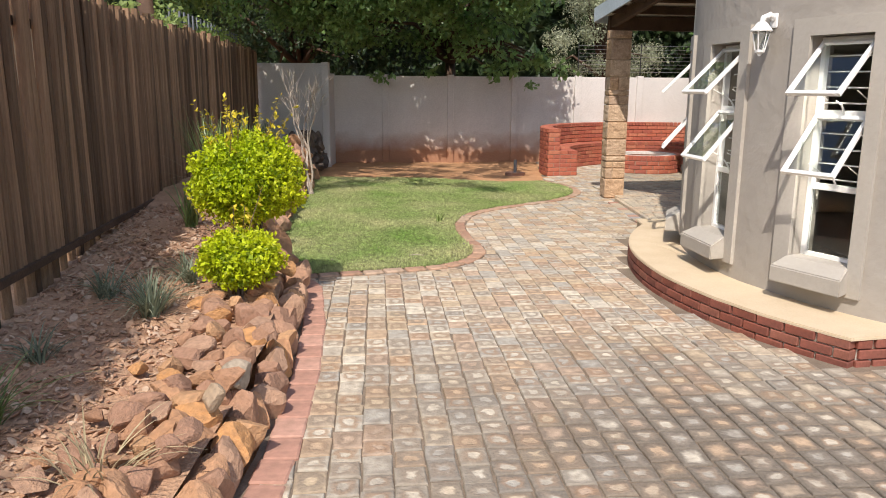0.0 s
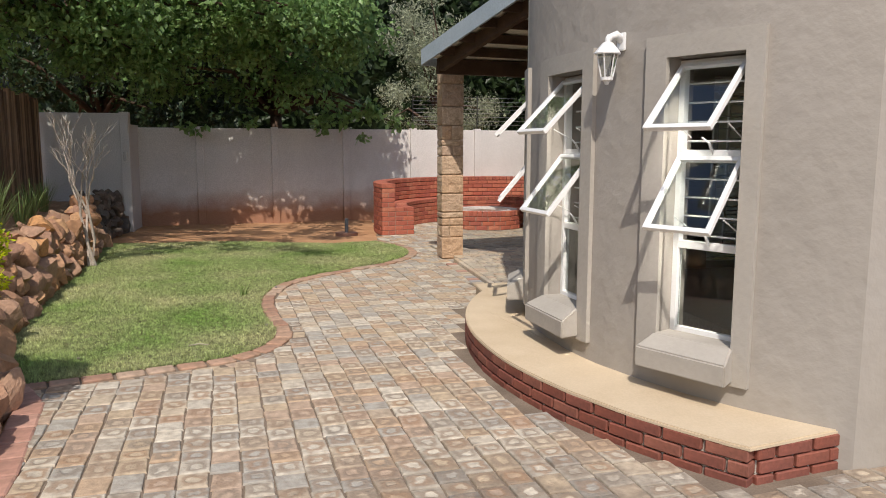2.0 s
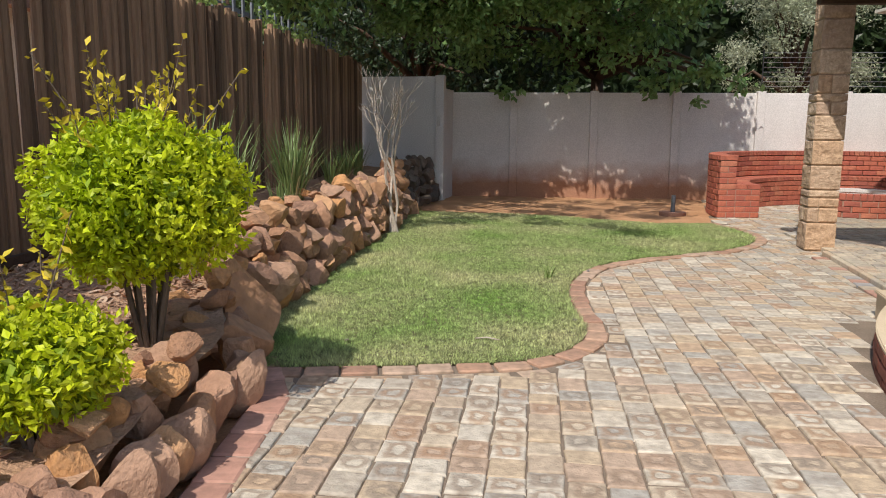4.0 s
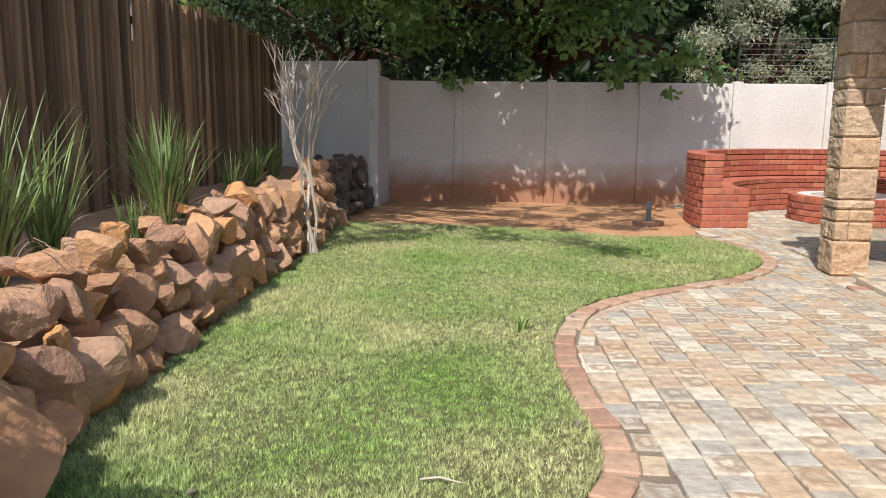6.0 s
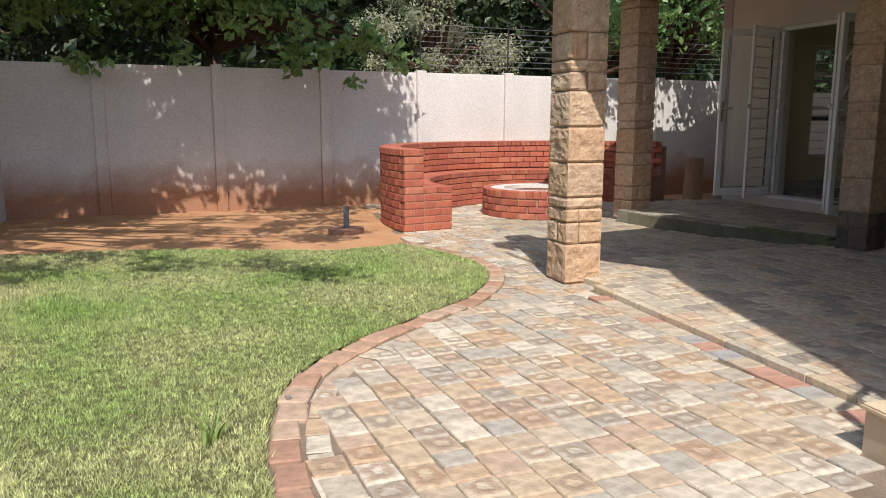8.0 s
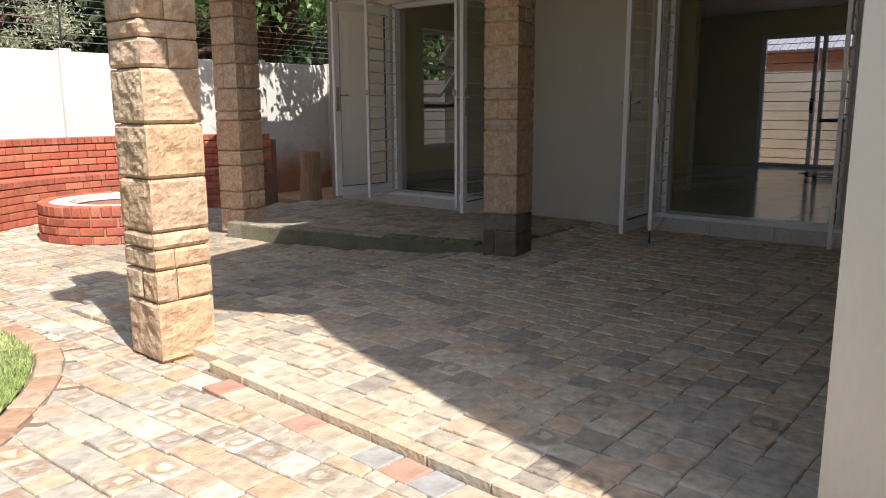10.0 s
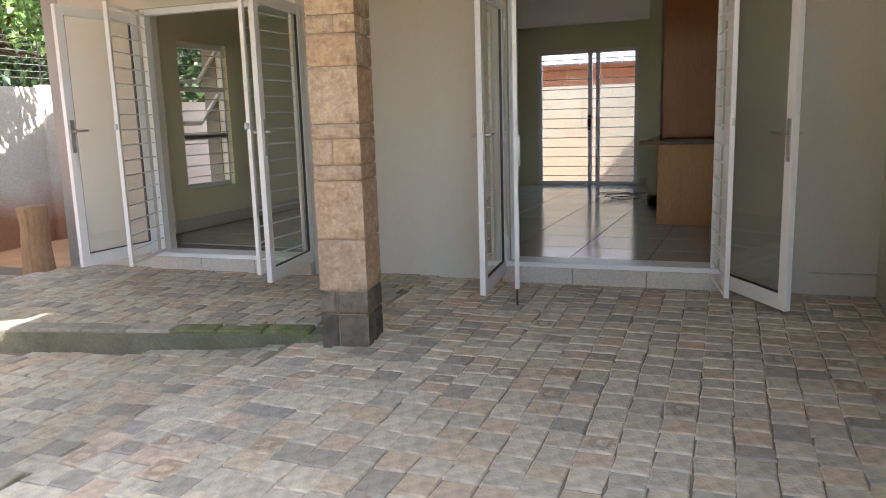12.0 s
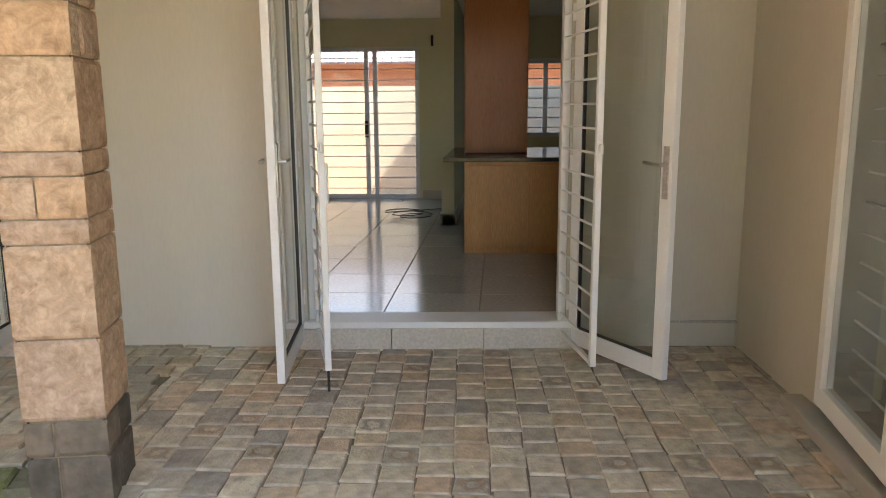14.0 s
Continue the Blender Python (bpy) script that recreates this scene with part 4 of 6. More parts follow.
M["plinth_brick"] = palette("dark_red_brick", DEEP, 0.75, dirt=(0.11, 0.045, 0.035), stain=0.5)
plinth_brick = unit_mesh("brick", (0.212, 0.1, 0.063), 0.006, M["plinth_brick"])
br = []
for i in range(3):
    st = math.degrees(0.225 / 3.58)
    a = 217.9 - st * (1.0 if i % 2 else 0.5)
    while a > 151:
        br.append(on_arc(BOW, 3.555, a, -0.034 + i * 0.0715) @ jig(0.003, 0.5))
        a -= st
    if i % 2:
        br.append(on_arc(BOW, 3.555, 217.9 - st * 0.23, -0.034 + i * 0.0715) @ Matrix.Diagonal((0.48, 1, 1, 1)))
    else:
        br.append(pose(2.758, 5.415, -0.034 + i * 0.0715, 0, 0, 9.8) @ Matrix.Diagonal((0.5, 1, 1, 1)))
    for k in (0.13, 0.36, 0.53) if i % 2 else (0.24, 0.47):
        br.append(pose(2.70 + 0.985 * k, 5.405 + 0.17 * k, -0.034 + i * 0.0715, 0, 0, 9.8) @ jig(0.002, 0.5) @ Matrix.Diagonal((0.55 if k == 0.53 else 1, 1, 1, 1)))
lay(pl, "brick", plinth_brick, M["plinth_brick"], br)

# ---- stone pillars of stacked sandstone blocks ----
SAND_C = [(0.57, 0.42, 0.29), (0.52, 0.375, 0.26), (0.60, 0.46, 0.33), (0.48, 0.35, 0.255), (0.55, 0.375, 0.24), (0.58, 0.41, 0.27)]
M["sandstone"] = palette("sandstone_block", SAND_C, 0.9, dirt=(0.24, 0.14, 0.075), stain=0.75, fine=38, bump=0.9)
M["sandmortar"] = mat("sandy_mortar", (0.36, 0.27, 0.18), (0.43, 0.33, 0.22), 0.95, 8, 70, 0.4)


for x in M["sandstone"].node_tree.nodes:
    if x.bl_idname == "ShaderNodeTexNoise" and x.inputs["Scale"].default_value == 9.0:
        x.inputs["Scale"].default_value, x.inputs["Roughness"].default_value, x.inputs["Distortion"].default_value = 15.0, 0.7, 1.2


def rough_block(x0, x1, h, seed, out, free0, free1):
    """A split-face block from x0 to x1: shallow joints above, below and at inner ends, a broken face."""
    bm = bmesh.new()
    w = x1 - x0
    n, m = max(4, int(w / 0.016)), max(4, int(h / 0.016))
    g = [[None] * (m + 1) for _ in range(n + 1)]
    for i in range(n + 1):
        for j in range(m + 1):
            x, z = x0 + w * i / n, h * j / m
            edge = min(z, h - z, x - x0 if free0 else 9, x1 - x if free1 else 9)
            broad = noise.noise((x * 7 + seed, z * 9, seed * 0.37))
            ridge = 1 - 2 * abs(noise.noise((x * 13 + z * 5 + seed * 2, z * 17, seed)))
            side = min(1, (x - x0) / 0.03, (x1 - x) / 0.03)
            d = out * (0.5 if edge <= 0 else min(1.0, 0.75 + edge / 0.05)) + side * min(1, edge / 0.02) * out * (0.5 * broad + 0.35 * ridge)
            g[i][j] = bm.verts.new((x, -max(0.0, d), z))
    for i in range(n):
        for j in range(m):
            bm.faces.new((g[i][j], g[i + 1][j], g[i + 1][j + 1], g[i][j + 1]))
    return bm


def pillar(x, y, rz, base, top, w, seed, courses, dark=0.0, out=0.022):
    p = thing("stone_pillar", "square pillar of rough split sandstone blocks" if not dark else "square sandstone pillar, damp and blackened at its foot", "pillar", (x, y, base), rz, "patio pillars")
    part("core", boxed(-w / 2 + 0.006, -w / 2 + 0.006, -0.1, w / 2 - 0.006, w / 2 - 0.006, top - base), M["sandmortar"], p)
    r = random.Random(seed)
    for side in range(4):
        z, k = 0.0, 0
        while z < top - base - 0.03:
            h = min(courses[k % len(courses)], top - base - z)
            k += 1
            cut = 1 if h > 0.25 or h < 0.1 else r.choice((1, 2, 2))
            e = w / 2 + out * 0.8
            xs = [-e, e] if cut == 1 else [-e, r.uniform(-0.05, 0.05), e]
            for a, b in zip(xs, xs[1:]):
                bm = rough_block(a + (0.003 if a > -e else 0), b - (0.003 if b < e else 0), h - 0.006, r.uniform(0, 90), out, a > -e, b < e)
                o = part("block", bm, M["sandstone"] if z > dark or not dark else M["dark_stone"], p)
                o.matrix_local = pose(0, 0, 0, 0, 0, 90 * side) @ pose(0, -w / 2 + 0.004, z + 0.003)
            z += h
    return p


M["dark_stone"] = palette("damp_stone", [(0.12, 0.10, 0.08), (0.16, 0.13, 0.10), (0.20, 0.16, 0.12)], 0.85, dirt=(0.03, 0.035, 0.025), stain=0.6, fine=28, bump=0.8)
pillar(2.81, 12.90, 2, 0.0, 2.70, 0.27, 3, (0.31, 0.165, 0.105, 0.085, 0.265, 0.265, 0.265, 0.14, 0.085, 0.2, 0.26))
pillar(5.22, 16.02, 12, 0.02, 2.84, 0.28, 8, (0.24, 0.18, 0.26, 0.15, 0.3, 0.09, 0.22))
pillar(5.77, 12.99, 11, 0.06, 2.62, 0.27, 5, (0.23, 0.14, 0.31, 0.345, 0.09, 0.15, 0.085, 0.32, 0.18, 0.1, 0.28), 0.3, 0.014)

# ---- fence of split poles ----
fence = thing("pole_fence", "tall fence of weathered upright split poles", "fence")
tim = []
r = random.Random(9)
def pole_mesh(k):
    bm = bmesh.new()
    w, t = 0.092, 0.066
    sides = 8
    rings = []
    for i in range(5):
        z = i / 4
        ring = []
        for q in range(sides):
            a = 2 * math.pi * q / sides
            rr = 1 + 0.12 * noise.noise((q * 0.9, z * 2.2, k * 5.1))
            ring.append(bm.verts.new((w / 2 * math.cos(a) * rr + 0.006 * noise.noise((z * 2, k, 0)), t / 2 * math.sin(a) * rr, z)))
        rings.append(ring)
    for a, b in zip(rings, rings[1:]):
        for q in range(sides):
            bm.faces.new((a[q], a[(q + 1) % sides], b[(q + 1) % sides], b[q]))
    bm.faces.new(rings[-1])
    me = bpy.data.meshes.new("pole")
    bm.to_mesh(me)
    bm.free()
    me.materials.append(M["timber"])
    return me
poles = [pole_mesh(k) for k in range(7)]
FANG = math.degrees(math.atan2(1, -0.105))
y = 1.2
while y < 17.35:
    wd = r.uniform(0.72, 1.12)
    o = new("pole", r.choice(poles))
    o.parent = fence
    o.matrix_world = pose(fence_x(y) + r.uniform(-0.008, 0.008), y, 0.50 + r.uniform(-0.02, 0.03), r.uniform(-0.8, 0.8), r.uniform(-0.6, 0.6), FANG) @ Matrix.Diagonal((wd, r.uniform(0.8, 1.2), 1.92 + r.uniform(-0.05, 0.05), 1))
    y += 0.092 * wd + r.uniform(-0.006, 0.006)
fl0, fl1 = Vector((fence_x(1), 1, 0)), Vector((fence_x(17.4), 17.4, 0))
fd = (fl1 - fl0).normalized()
fn = Vector((fd.y, -fd.x, 0))
def run(p, q, w, z0, z1):
    s = Vector((fd.y, -fd.x, 0)) * w
    return prism([(p + s)[:2], (q + s)[:2], q[:2], p[:2]], z0, z1)
part("rail", run(fl0 + fn * 0.02, fl1 + fn * 0.02, 0.04, 0.50, 0.55), M["rail"], fence)
part("rail", run(fl0 - fn * 0.06, fl1 - fn * 0.06, 0.04, 2.1, 2.16), M["rail"], fence)
k = 2.6
while k < 17:
    o = part("post", boxed(-0.04, -0.04, 0, 0.04, 0.04, 2.35, 0.01), M["rail"], fence)
    o.matrix_world = pose(fence_x(k) - 0.06, k, 0.1, 0, 0, FANG)
    k += 2.1
# boards added below the poles, standing in for a dark shaded gap
y = 1.2
low = []
while y < 17.3:
    low.append(pose(fence_x(y) - 0.05, y, 0.1 + r.uniform(-0.05, 0.0), 0, 0, FANG) @ Matrix.Diagonal((1, 1, r.uniform(0.40, 0.5), 1)))
    y += r.uniform(0.09, 0.2)
lay(fence, "kick_board", poles[0], M["rail"], low)

# ---- rocks ----
ROCKS = [(0.46, 0.25, 0.135), (0.40, 0.22, 0.13), (0.51, 0.295, 0.155), (0.36, 0.205, 0.135), (0.47, 0.265, 0.15), (0.43, 0.265, 0.175), (0.55, 0.285, 0.12), (0.39, 0.225, 0.145)]
M["rock"] = palette("rust_sandstone", ROCKS, 0.92, dirt=(0.17, 0.105, 0.07), stain=0.5, fine=18, bump=0.9)
M["pale_rock"] = palette("pale_stone", [(0.40, 0.33, 0.25), (0.33, 0.30, 0.265), (0.42, 0.31, 0.21)], 0.9, dirt=(0.15, 0.12, 0.09), stain=0.5, fine=18, bump=0.8)


def rock_mesh(k, material, cuts=13):
    rr = random.Random(100 + k)
    bm = bmesh.new()
    bmesh.ops.create_icosphere(bm, subdivisions=3, radius=0.5)
    for i in range(cuts):
        d = Vector((rr.gauss(0, 1), rr.gauss(0, 1), rr.gauss(0, 1))).normalized()
        lim = rr.uniform(0.215, 0.34)
        for v in bm.verts:
            t = v.co.dot(d) - lim
            if t > 0:
                v.co -= d * t
    for v in bm.verts:
        v.co += v.co.normalized() * (0.02 * noise.noise(v.co * 3.2 + Vector((k * 3.3, 0, 0))) + 0.022 * noise.noise(v.co * 9 + Vector((0, k * 2.1, 0))))
    bmesh.ops.dissolve_limit(bm, angle_limit=radians(4), verts=bm.verts, edges=bm.edges)
    bmesh.ops.triangulate(bm, faces=bm.faces)
    me = bpy.data.meshes.new("rock")
    bm.to_mesh(me)
    bm.free()
    me.materials.append(material)
    return me


rocks = [rock_mesh(k, M["rock"]) for k in range(14)]
# rocks at the far end of the wall, their shade put into the colour
M["shaded_rock"] = palette("shade_toned_rock", [(0.15, 0.115, 0.09), (0.19, 0.14, 0.105), (0.12, 0.10, 0.085)], 0.92, dirt=(0.06, 0.05, 0.04), stain=0.6, fine=18, bump=0.9)
shaded_rocks = [rock_mesh(40 + k, M["shaded_rock"]) for k in range(4)]
pale = [rock_mesh(20 + k, M["pale_rock"]) for k in range(4)]
rw1 = thing("rockery_edge", "loose piled rust-brown rocks edging the planting bed", "rocks")
rw2 = thing("rock_retaining_wall", "dry-stacked retaining wall of rust-brown rocks beside the lawn", "rock wall")
r = random.Random(21)
def rock(parent, x, y, z, sx, sy, sz, rz=None, me=None):
    o = new("rock", me or (r.choice(pale) if r.random() < 0.02 else r.choice(rocks)))
    o.parent = parent
    o.matrix_world = pose(x, y, z, r.uniform(-25, 25), r.uniform(-25, 25), r.uniform(0, 360) if rz is None else rz) @ Matrix.Diagonal((sx, sy, sz, 1))
    return o
for x, y, h in polyline(ROCK_LINE[:6], 0.145):
    if y < 2.6:
        continue
    grow = 1.0 + 0.25 * min(1, max(0, (y - 5.5) / 2))
    rock(rw1, x - 0.12 + r.uniform(-0.03, 0.03), y, 0.10, r.uniform(0.2, 0.3), r.uniform(0.22, 0.3), r.uniform(0.26, 0.4) * grow)
    rock(rw1, x - 0.30 + r.uniform(-0.05, 0.05), y + 0.05, 0.22 * grow, r.uniform(0.18, 0.32), r.uniform(0.18, 0.3), r.uniform(0.2, 0.3))
    if r.random() < 0.6:
        rock(rw1, x - 0.42 + r.uniform(-0.08, 0.08), y, 0.27 * grow, r.uniform(0.12, 0.24), r.uniform(0.12, 0.25), r.uniform(0.1, 0.2))
    if r.random() < 0.45:
        rock(rw1, x - 0.20 + r.uniform(-0.08, 0.05), y, 0.33 * grow, r.uniform(0.14, 0.26), r.uniform(0.14, 0.26), r.uniform(0.1, 0.17))
    rock(rw1, x - 0.52 + r.uniform(-0.1, 0.1), y, 0.27 * grow, r.uniform(0.14, 0.28), r.uniform(0.14, 0.28), r.uniform(0.12, 0.22))
    if r.random() < 0.5:
        rock(rw1, x - 0.72 + r.uniform(-0.1, 0.1), y, 0.26 * grow, r.uniform(0.1, 0.2), r.uniform(0.1, 0.2), r.uniform(0.06, 0.12))
for x, y, h in polyline(ROCK_LINE[5:], 0.235):
    if y > 17.3:
        break
    top = 0.66 if y < 14.5 else 0.78
    z = 0.10
    k = 0
    while z < top:
        s = r.uniform(0.2, 0.34) if r.random() < 0.75 else r.uniform(0.36, 0.46)
        hh = r.uniform(0.16, 0.24) if s < 0.35 else r.uniform(0.26, 0.38)
        rock(rw2, x - 0.05 - 0.055 * k + r.uniform(-0.03, 0.03), y + r.uniform(-0.06, 0.06), z, s * 0.9, s, hh * 1.25, None, r.choice(shaded_rocks) if y > 15.3 else None)
        z += hh * 0.72
        k += 1
    if r.random() < 0.7:
        rock(rw2, x - 0.42 + r.uniform(-0.1, 0.1), y, top - 0.02, r.uniform(0.12, 0.3), r.uniform(0.12, 0.3), r.uniform(0.1, 0.18), None, r.choice(shaded_rocks) if y > 15.3 else None)
rock(rw2, -1.62, 8.02, 0.22, 0.62, 0.78, 0.62, 20, rocks[2])
rock(rw2, -1.45, 7.62, 0.16, 0.40, 0.46, 0.46, 60, rocks[5])
rock(rw2, -1.80, 8.75, 0.22, 0.42, 0.5, 0.5, 120, rocks[7])
rock(rw1, -0.95, 4.02, 0.33, 0.16, 0.17, 0.16, 10, pale[1])
rock(rw1, -0.92, 4.35, 0.30, 0.19, 0.2, 0.2, 40, pale[2])

# mulch chips on the bed
chips = []
for i in range(5200):
    y = r.uniform(2.6, 8.5)
    x = r.uniform(fence_x(y), -1.15 - 0.22 * max(0, y - 5))
    z = bed_z(x, y)
    chips.append(pose(x, y, z + 0.008, r.uniform(-40, 40), r.uniform(-40, 40), r.uniform(0, 360)) @ Matrix.Diagonal((0.014 + 0.06 * r.random() ** 2, 0.012 + 0.04 * r.random() ** 2, r.uniform(0.004, 0.012), 1)))
chip = unit_mesh("chip", (1, 1, 1), 0.3, M["mulch"])
M["chips"] = palette("bark_and_stone_chips", [(0.42, 0.24, 0.15), (0.50, 0.32, 0.21), (0.34, 0.20, 0.13), (0.55, 0.40, 0.29), (0.44, 0.28, 0.18)], 0.95, islands=True)
mc = thing("mulch", "scattered bark chips and stones on the planting bed", "mulch")
lay(mc, "chip", chip, M["chips"], chips, 0)
tagged(mc, kind="stuff")

# ---- plants ----
M["gold"] = leafy("golden_leaves", (0.42, 0.54, 0.012), (0.66, 0.68, 0.025), 0.5, 0.4)
M["gold_tip"] = leafy("amber_tips", (0.58, 0.50, 0.03), (0.66, 0.48, 0.05), 0.5, 0.35)
# for leaves inside the bushes: the crown's inner shade is put into this green
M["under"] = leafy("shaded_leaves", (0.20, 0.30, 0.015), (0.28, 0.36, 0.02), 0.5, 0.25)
M["strap"] = leafy("strap_leaves", (0.13, 0.20, 0.06), (0.22, 0.29, 0.11), 0.4, 0.2)
M["grey_blade"] = leafy("grey_green_blades", (0.16, 0.20, 0.13), (0.26, 0.29, 0.20), 0.5, 0.2)
M["dry_blade"] = leafy("dry_straw", (0.36, 0.29, 0.17), (0.46, 0.39, 0.25), 0.7, 0.2)
M["tree_leaf"] = leafy("tree_leaves", (0.12, 0.235, 0.07), (0.26, 0.40, 0.14), 0.4, 0.42)
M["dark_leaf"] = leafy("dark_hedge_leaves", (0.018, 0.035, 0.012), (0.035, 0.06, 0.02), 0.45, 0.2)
M["olive_leaf"] = leafy("silver_olive_leaves", (0.32, 0.36, 0.22), (0.46, 0.48, 0.34), 0.5, 0.35)
M["vine"] = leafy("creeper_leaves", (0.16, 0.24, 0.06), (0.26, 0.34, 0.10), 0.5, 0.35)
M["twig"] = mat("dry_twig", (0.40, 0.335, 0.27), (0.54, 0.47, 0.39), 0.85, 12, 60, 0.3)


def leaf_cloud(name, pts, size, material, parent, seed, narrow=0.5, droop=0.4, label=""):
    """Folded leaves, one at each point."""
    g = np.random.default_rng(seed)
    P = np.array(pts)
    n = len(P)
    d = g.normal(size=(n, 3))
    d[:, 2] -= droop
    d /= np.linalg.norm(d, axis=1)[:, None]
    s = np.cross(d, g.normal(size=(n, 3)))
    s /= np.linalg.norm(s, axis=1)[:, None]
    u = np.cross(s, d)
    L = size * g.uniform(0.65, 1.3, n)[:, None]
    w = L * narrow * 0.5
    V = np.stack([P, P + d * L * 0.5 + s * w + u * w * 0.25, P + d * L, P + d * L * 0.5 - s * w + u * w * 0.25], 1).reshape(-1, 3)
    k = np.arange(n) * 4
    F = np.concatenate([np.stack([k, k + 1, k + 2], 1), np.stack([k, k + 2, k + 3], 1)])
    me = mesh_of(name, V.tolist(), F.tolist(), material)
    o = new(name, me)
    o.parent = parent
    if label:
        tagged(o, label)
    return o


def ball_points(c, rad, n, seed, shell=0.35, lump=0.24):
    """Points in the outer layer of a lumpy rounded bush."""
    g = np.random.default_rng(seed)
    out = []
    while len(out) < n:
        d = g.normal(size=3)
        d /= np.linalg.norm(d)
        k = 1 + lump * noise.noise(Vector(d) * 3.1 + Vector((seed, 0, 0))) + 0.5 * lump * noise.noise(Vector(d) * 8 + Vector((0, seed, 0)))
        rr = (1 - shell * g.random() ** 1.6) * k
        p = (c[0] + d[0] * rad[0] * rr, c[1] + d[1] * rad[1] * rr, c[2] + d[2] * rad[2] * rr)
        out.append(p)
    return out


def bush(c, rad, n, seed, sprigs, label):
    b = thing("golden_bush", label, "bush", (c[0], c[1], 0))
    for k in range(9):
        a = k * 0.7
        o = part("stem", tube(bmesh.new(), [(0.03 * math.cos(a), 0.03 * math.sin(a), bed_z(c[0], c[1]) - 0.05), (rad[0] * 0.3 * math.cos(a), rad[1] * 0.3 * math.sin(a), c[2] - rad[2] * 0.4), (rad[0] * 0.6 * math.cos(a), rad[1] * 0.6 * math.sin(a), c[2] + 0.1)], [0.014, 0.01, 0.005], 6), M["bark"], b)
    cc = (0, 0, c[2])
    leaf_cloud("crown", ball_points(cc, rad, n, seed, 0.42), 0.038, M["gold"], b, seed, 0.55, 0.1)
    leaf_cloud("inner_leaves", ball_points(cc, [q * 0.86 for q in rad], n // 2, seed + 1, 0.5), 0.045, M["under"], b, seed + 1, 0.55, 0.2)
    g = random.Random(seed)
    pts = []
    for k in range(sprigs):
        a, e = g.uniform(0, 6.28), g.uniform(0.75, 1.4)
        d = Vector((math.cos(a) * math.cos(e), math.sin(a) * math.cos(e), math.sin(e)))
        p0 = Vector((d.x * rad[0], d.y * rad[1], c[2] + d.z * rad[2] * 0.9))
        ln = g.uniform(0.12, 0.34)
        tip = p0 + d * ln + Vector((g.uniform(-0.06, 0.06), g.uniform(-0.06, 0.06), 0.05))
        part("sprig", tube(bmesh.new(), [p0, (p0 + tip) / 2, tip], [0.004, 0.003, 0.002], 5), M["bark"], b)
        for i in range(16):
            t = i / 15
            q = p0.lerp(tip, t)
            pts.append((q.x + g.uniform(-0.012, 0.012), q.y + g.uniform(-0.012, 0.012), q.z))
    if pts:
        leaf_cloud("sprig_leaves", pts, 0.045, M["gold_tip"], b, seed + 3, 0.5, -0.2, "amber young shoots")
    return b


bush((-1.48, 6.9, 0.99), (0.44, 0.44, 0.36), 17000, 5, 18, "large clipped golden-yellow bush with loose shoots on top")
bush((-1.33, 6.02, 0.535), (0.28, 0.28, 0.195), 7000, 8, 4, "small rounded golden-yellow bush above the rocks")


def blades(name, n, h, spread, w, material, parent, seed, bend=0.6):
    """Arching strap leaves from one root."""
    g = random.Random(seed)
    V, F = [], []
    for i in range(n):
        a, ln = g.uniform(0, 6.283), h * g.uniform(0.6, 1.15)
        lean = spread * g.uniform(0.15, 1.0)
        cu = bend * g.uniform(0.4, 1.2)
        x0, y0 = 0.05 * g.uniform(-1, 1), 0.05 * g.uniform(-1, 1)
        sx, sy = -math.sin(a), math.cos(a)
        k = len(V)
        segs = 7
        for s in range(segs + 1):
            t = s / segs
            o = ln * (lean * t + cu * lean * t * t * 0.8)
            z = ln * (t - cu * lean * 0.75 * t * t * t)
            ww = w * (1 - t ** 2.5) * 0.5 + 0.0006
            px, py = x0 + math.cos(a) * o, y0 + math.sin(a) * o
            V += [(px + sx * ww, py + sy * ww, z), (px, py, z - ww * 0.5), (px - sx * ww, py - sy * ww, z)]
            if s:
                b0, b1 = k + 3 * (s - 1), k + 3 * s
                F += [(b0, b0 + 1, b1 + 1, b1), (b0 + 1, b0 + 2, b1 + 2, b1 + 1)]
    o = new(name, mesh_of(name, V, F, material))
    o.parent = parent
    return o


def strap_plant(x, y, h, n, seed, label="clump of long green strap leaves", w=0.015):
    p = thing("strap_leaf_plant", label, "plant", (x, y, bed_z(x, y) - 0.02))
    blades("foliage", int(n * 1.35), h * 1.12, 0.42, w, M["strap"], p, seed, 0.55)
    blades("dry_leaves", n // 6, h * 0.7, 1.1, w * 0.7, M["dry_blade"], p, seed + 1, 0.8)
    return p


strap_plant(-2.45, 9.15, 0.86, 85, 1)
strap_plant(-2.42, 9.55, 0.70, 45, 12)
strap_plant(-2.62, 11.15, 0.76, 95, 2)
strap_plant(-2.75, 11.6, 0.6, 45, 13)
strap_plant(-3.2, 14.4, 0.5, 50, 3)
strap_plant(-3.3, 15.3, 0.5, 50, 4)
strap_plant(-3.0, 13.3, 0.42, 40, 6)
strap_plant(-2.35, 10.3, 0.35, 26, 16, "low clump of green strap leaves", 0.02)
strap_plant(-2.3, 7.9, 0.45, 30, 18, "low clump of green strap leaves", 0.02)


def tuft(x, y, h, n, seed, material, label):
    p = thing("grass_tuft", label, "plant", (x, y, bed_z(x, y) - 0.01))
    blades("foliage", n, h, 0.9, 0.009, material, p, seed, 0.9)
    return p


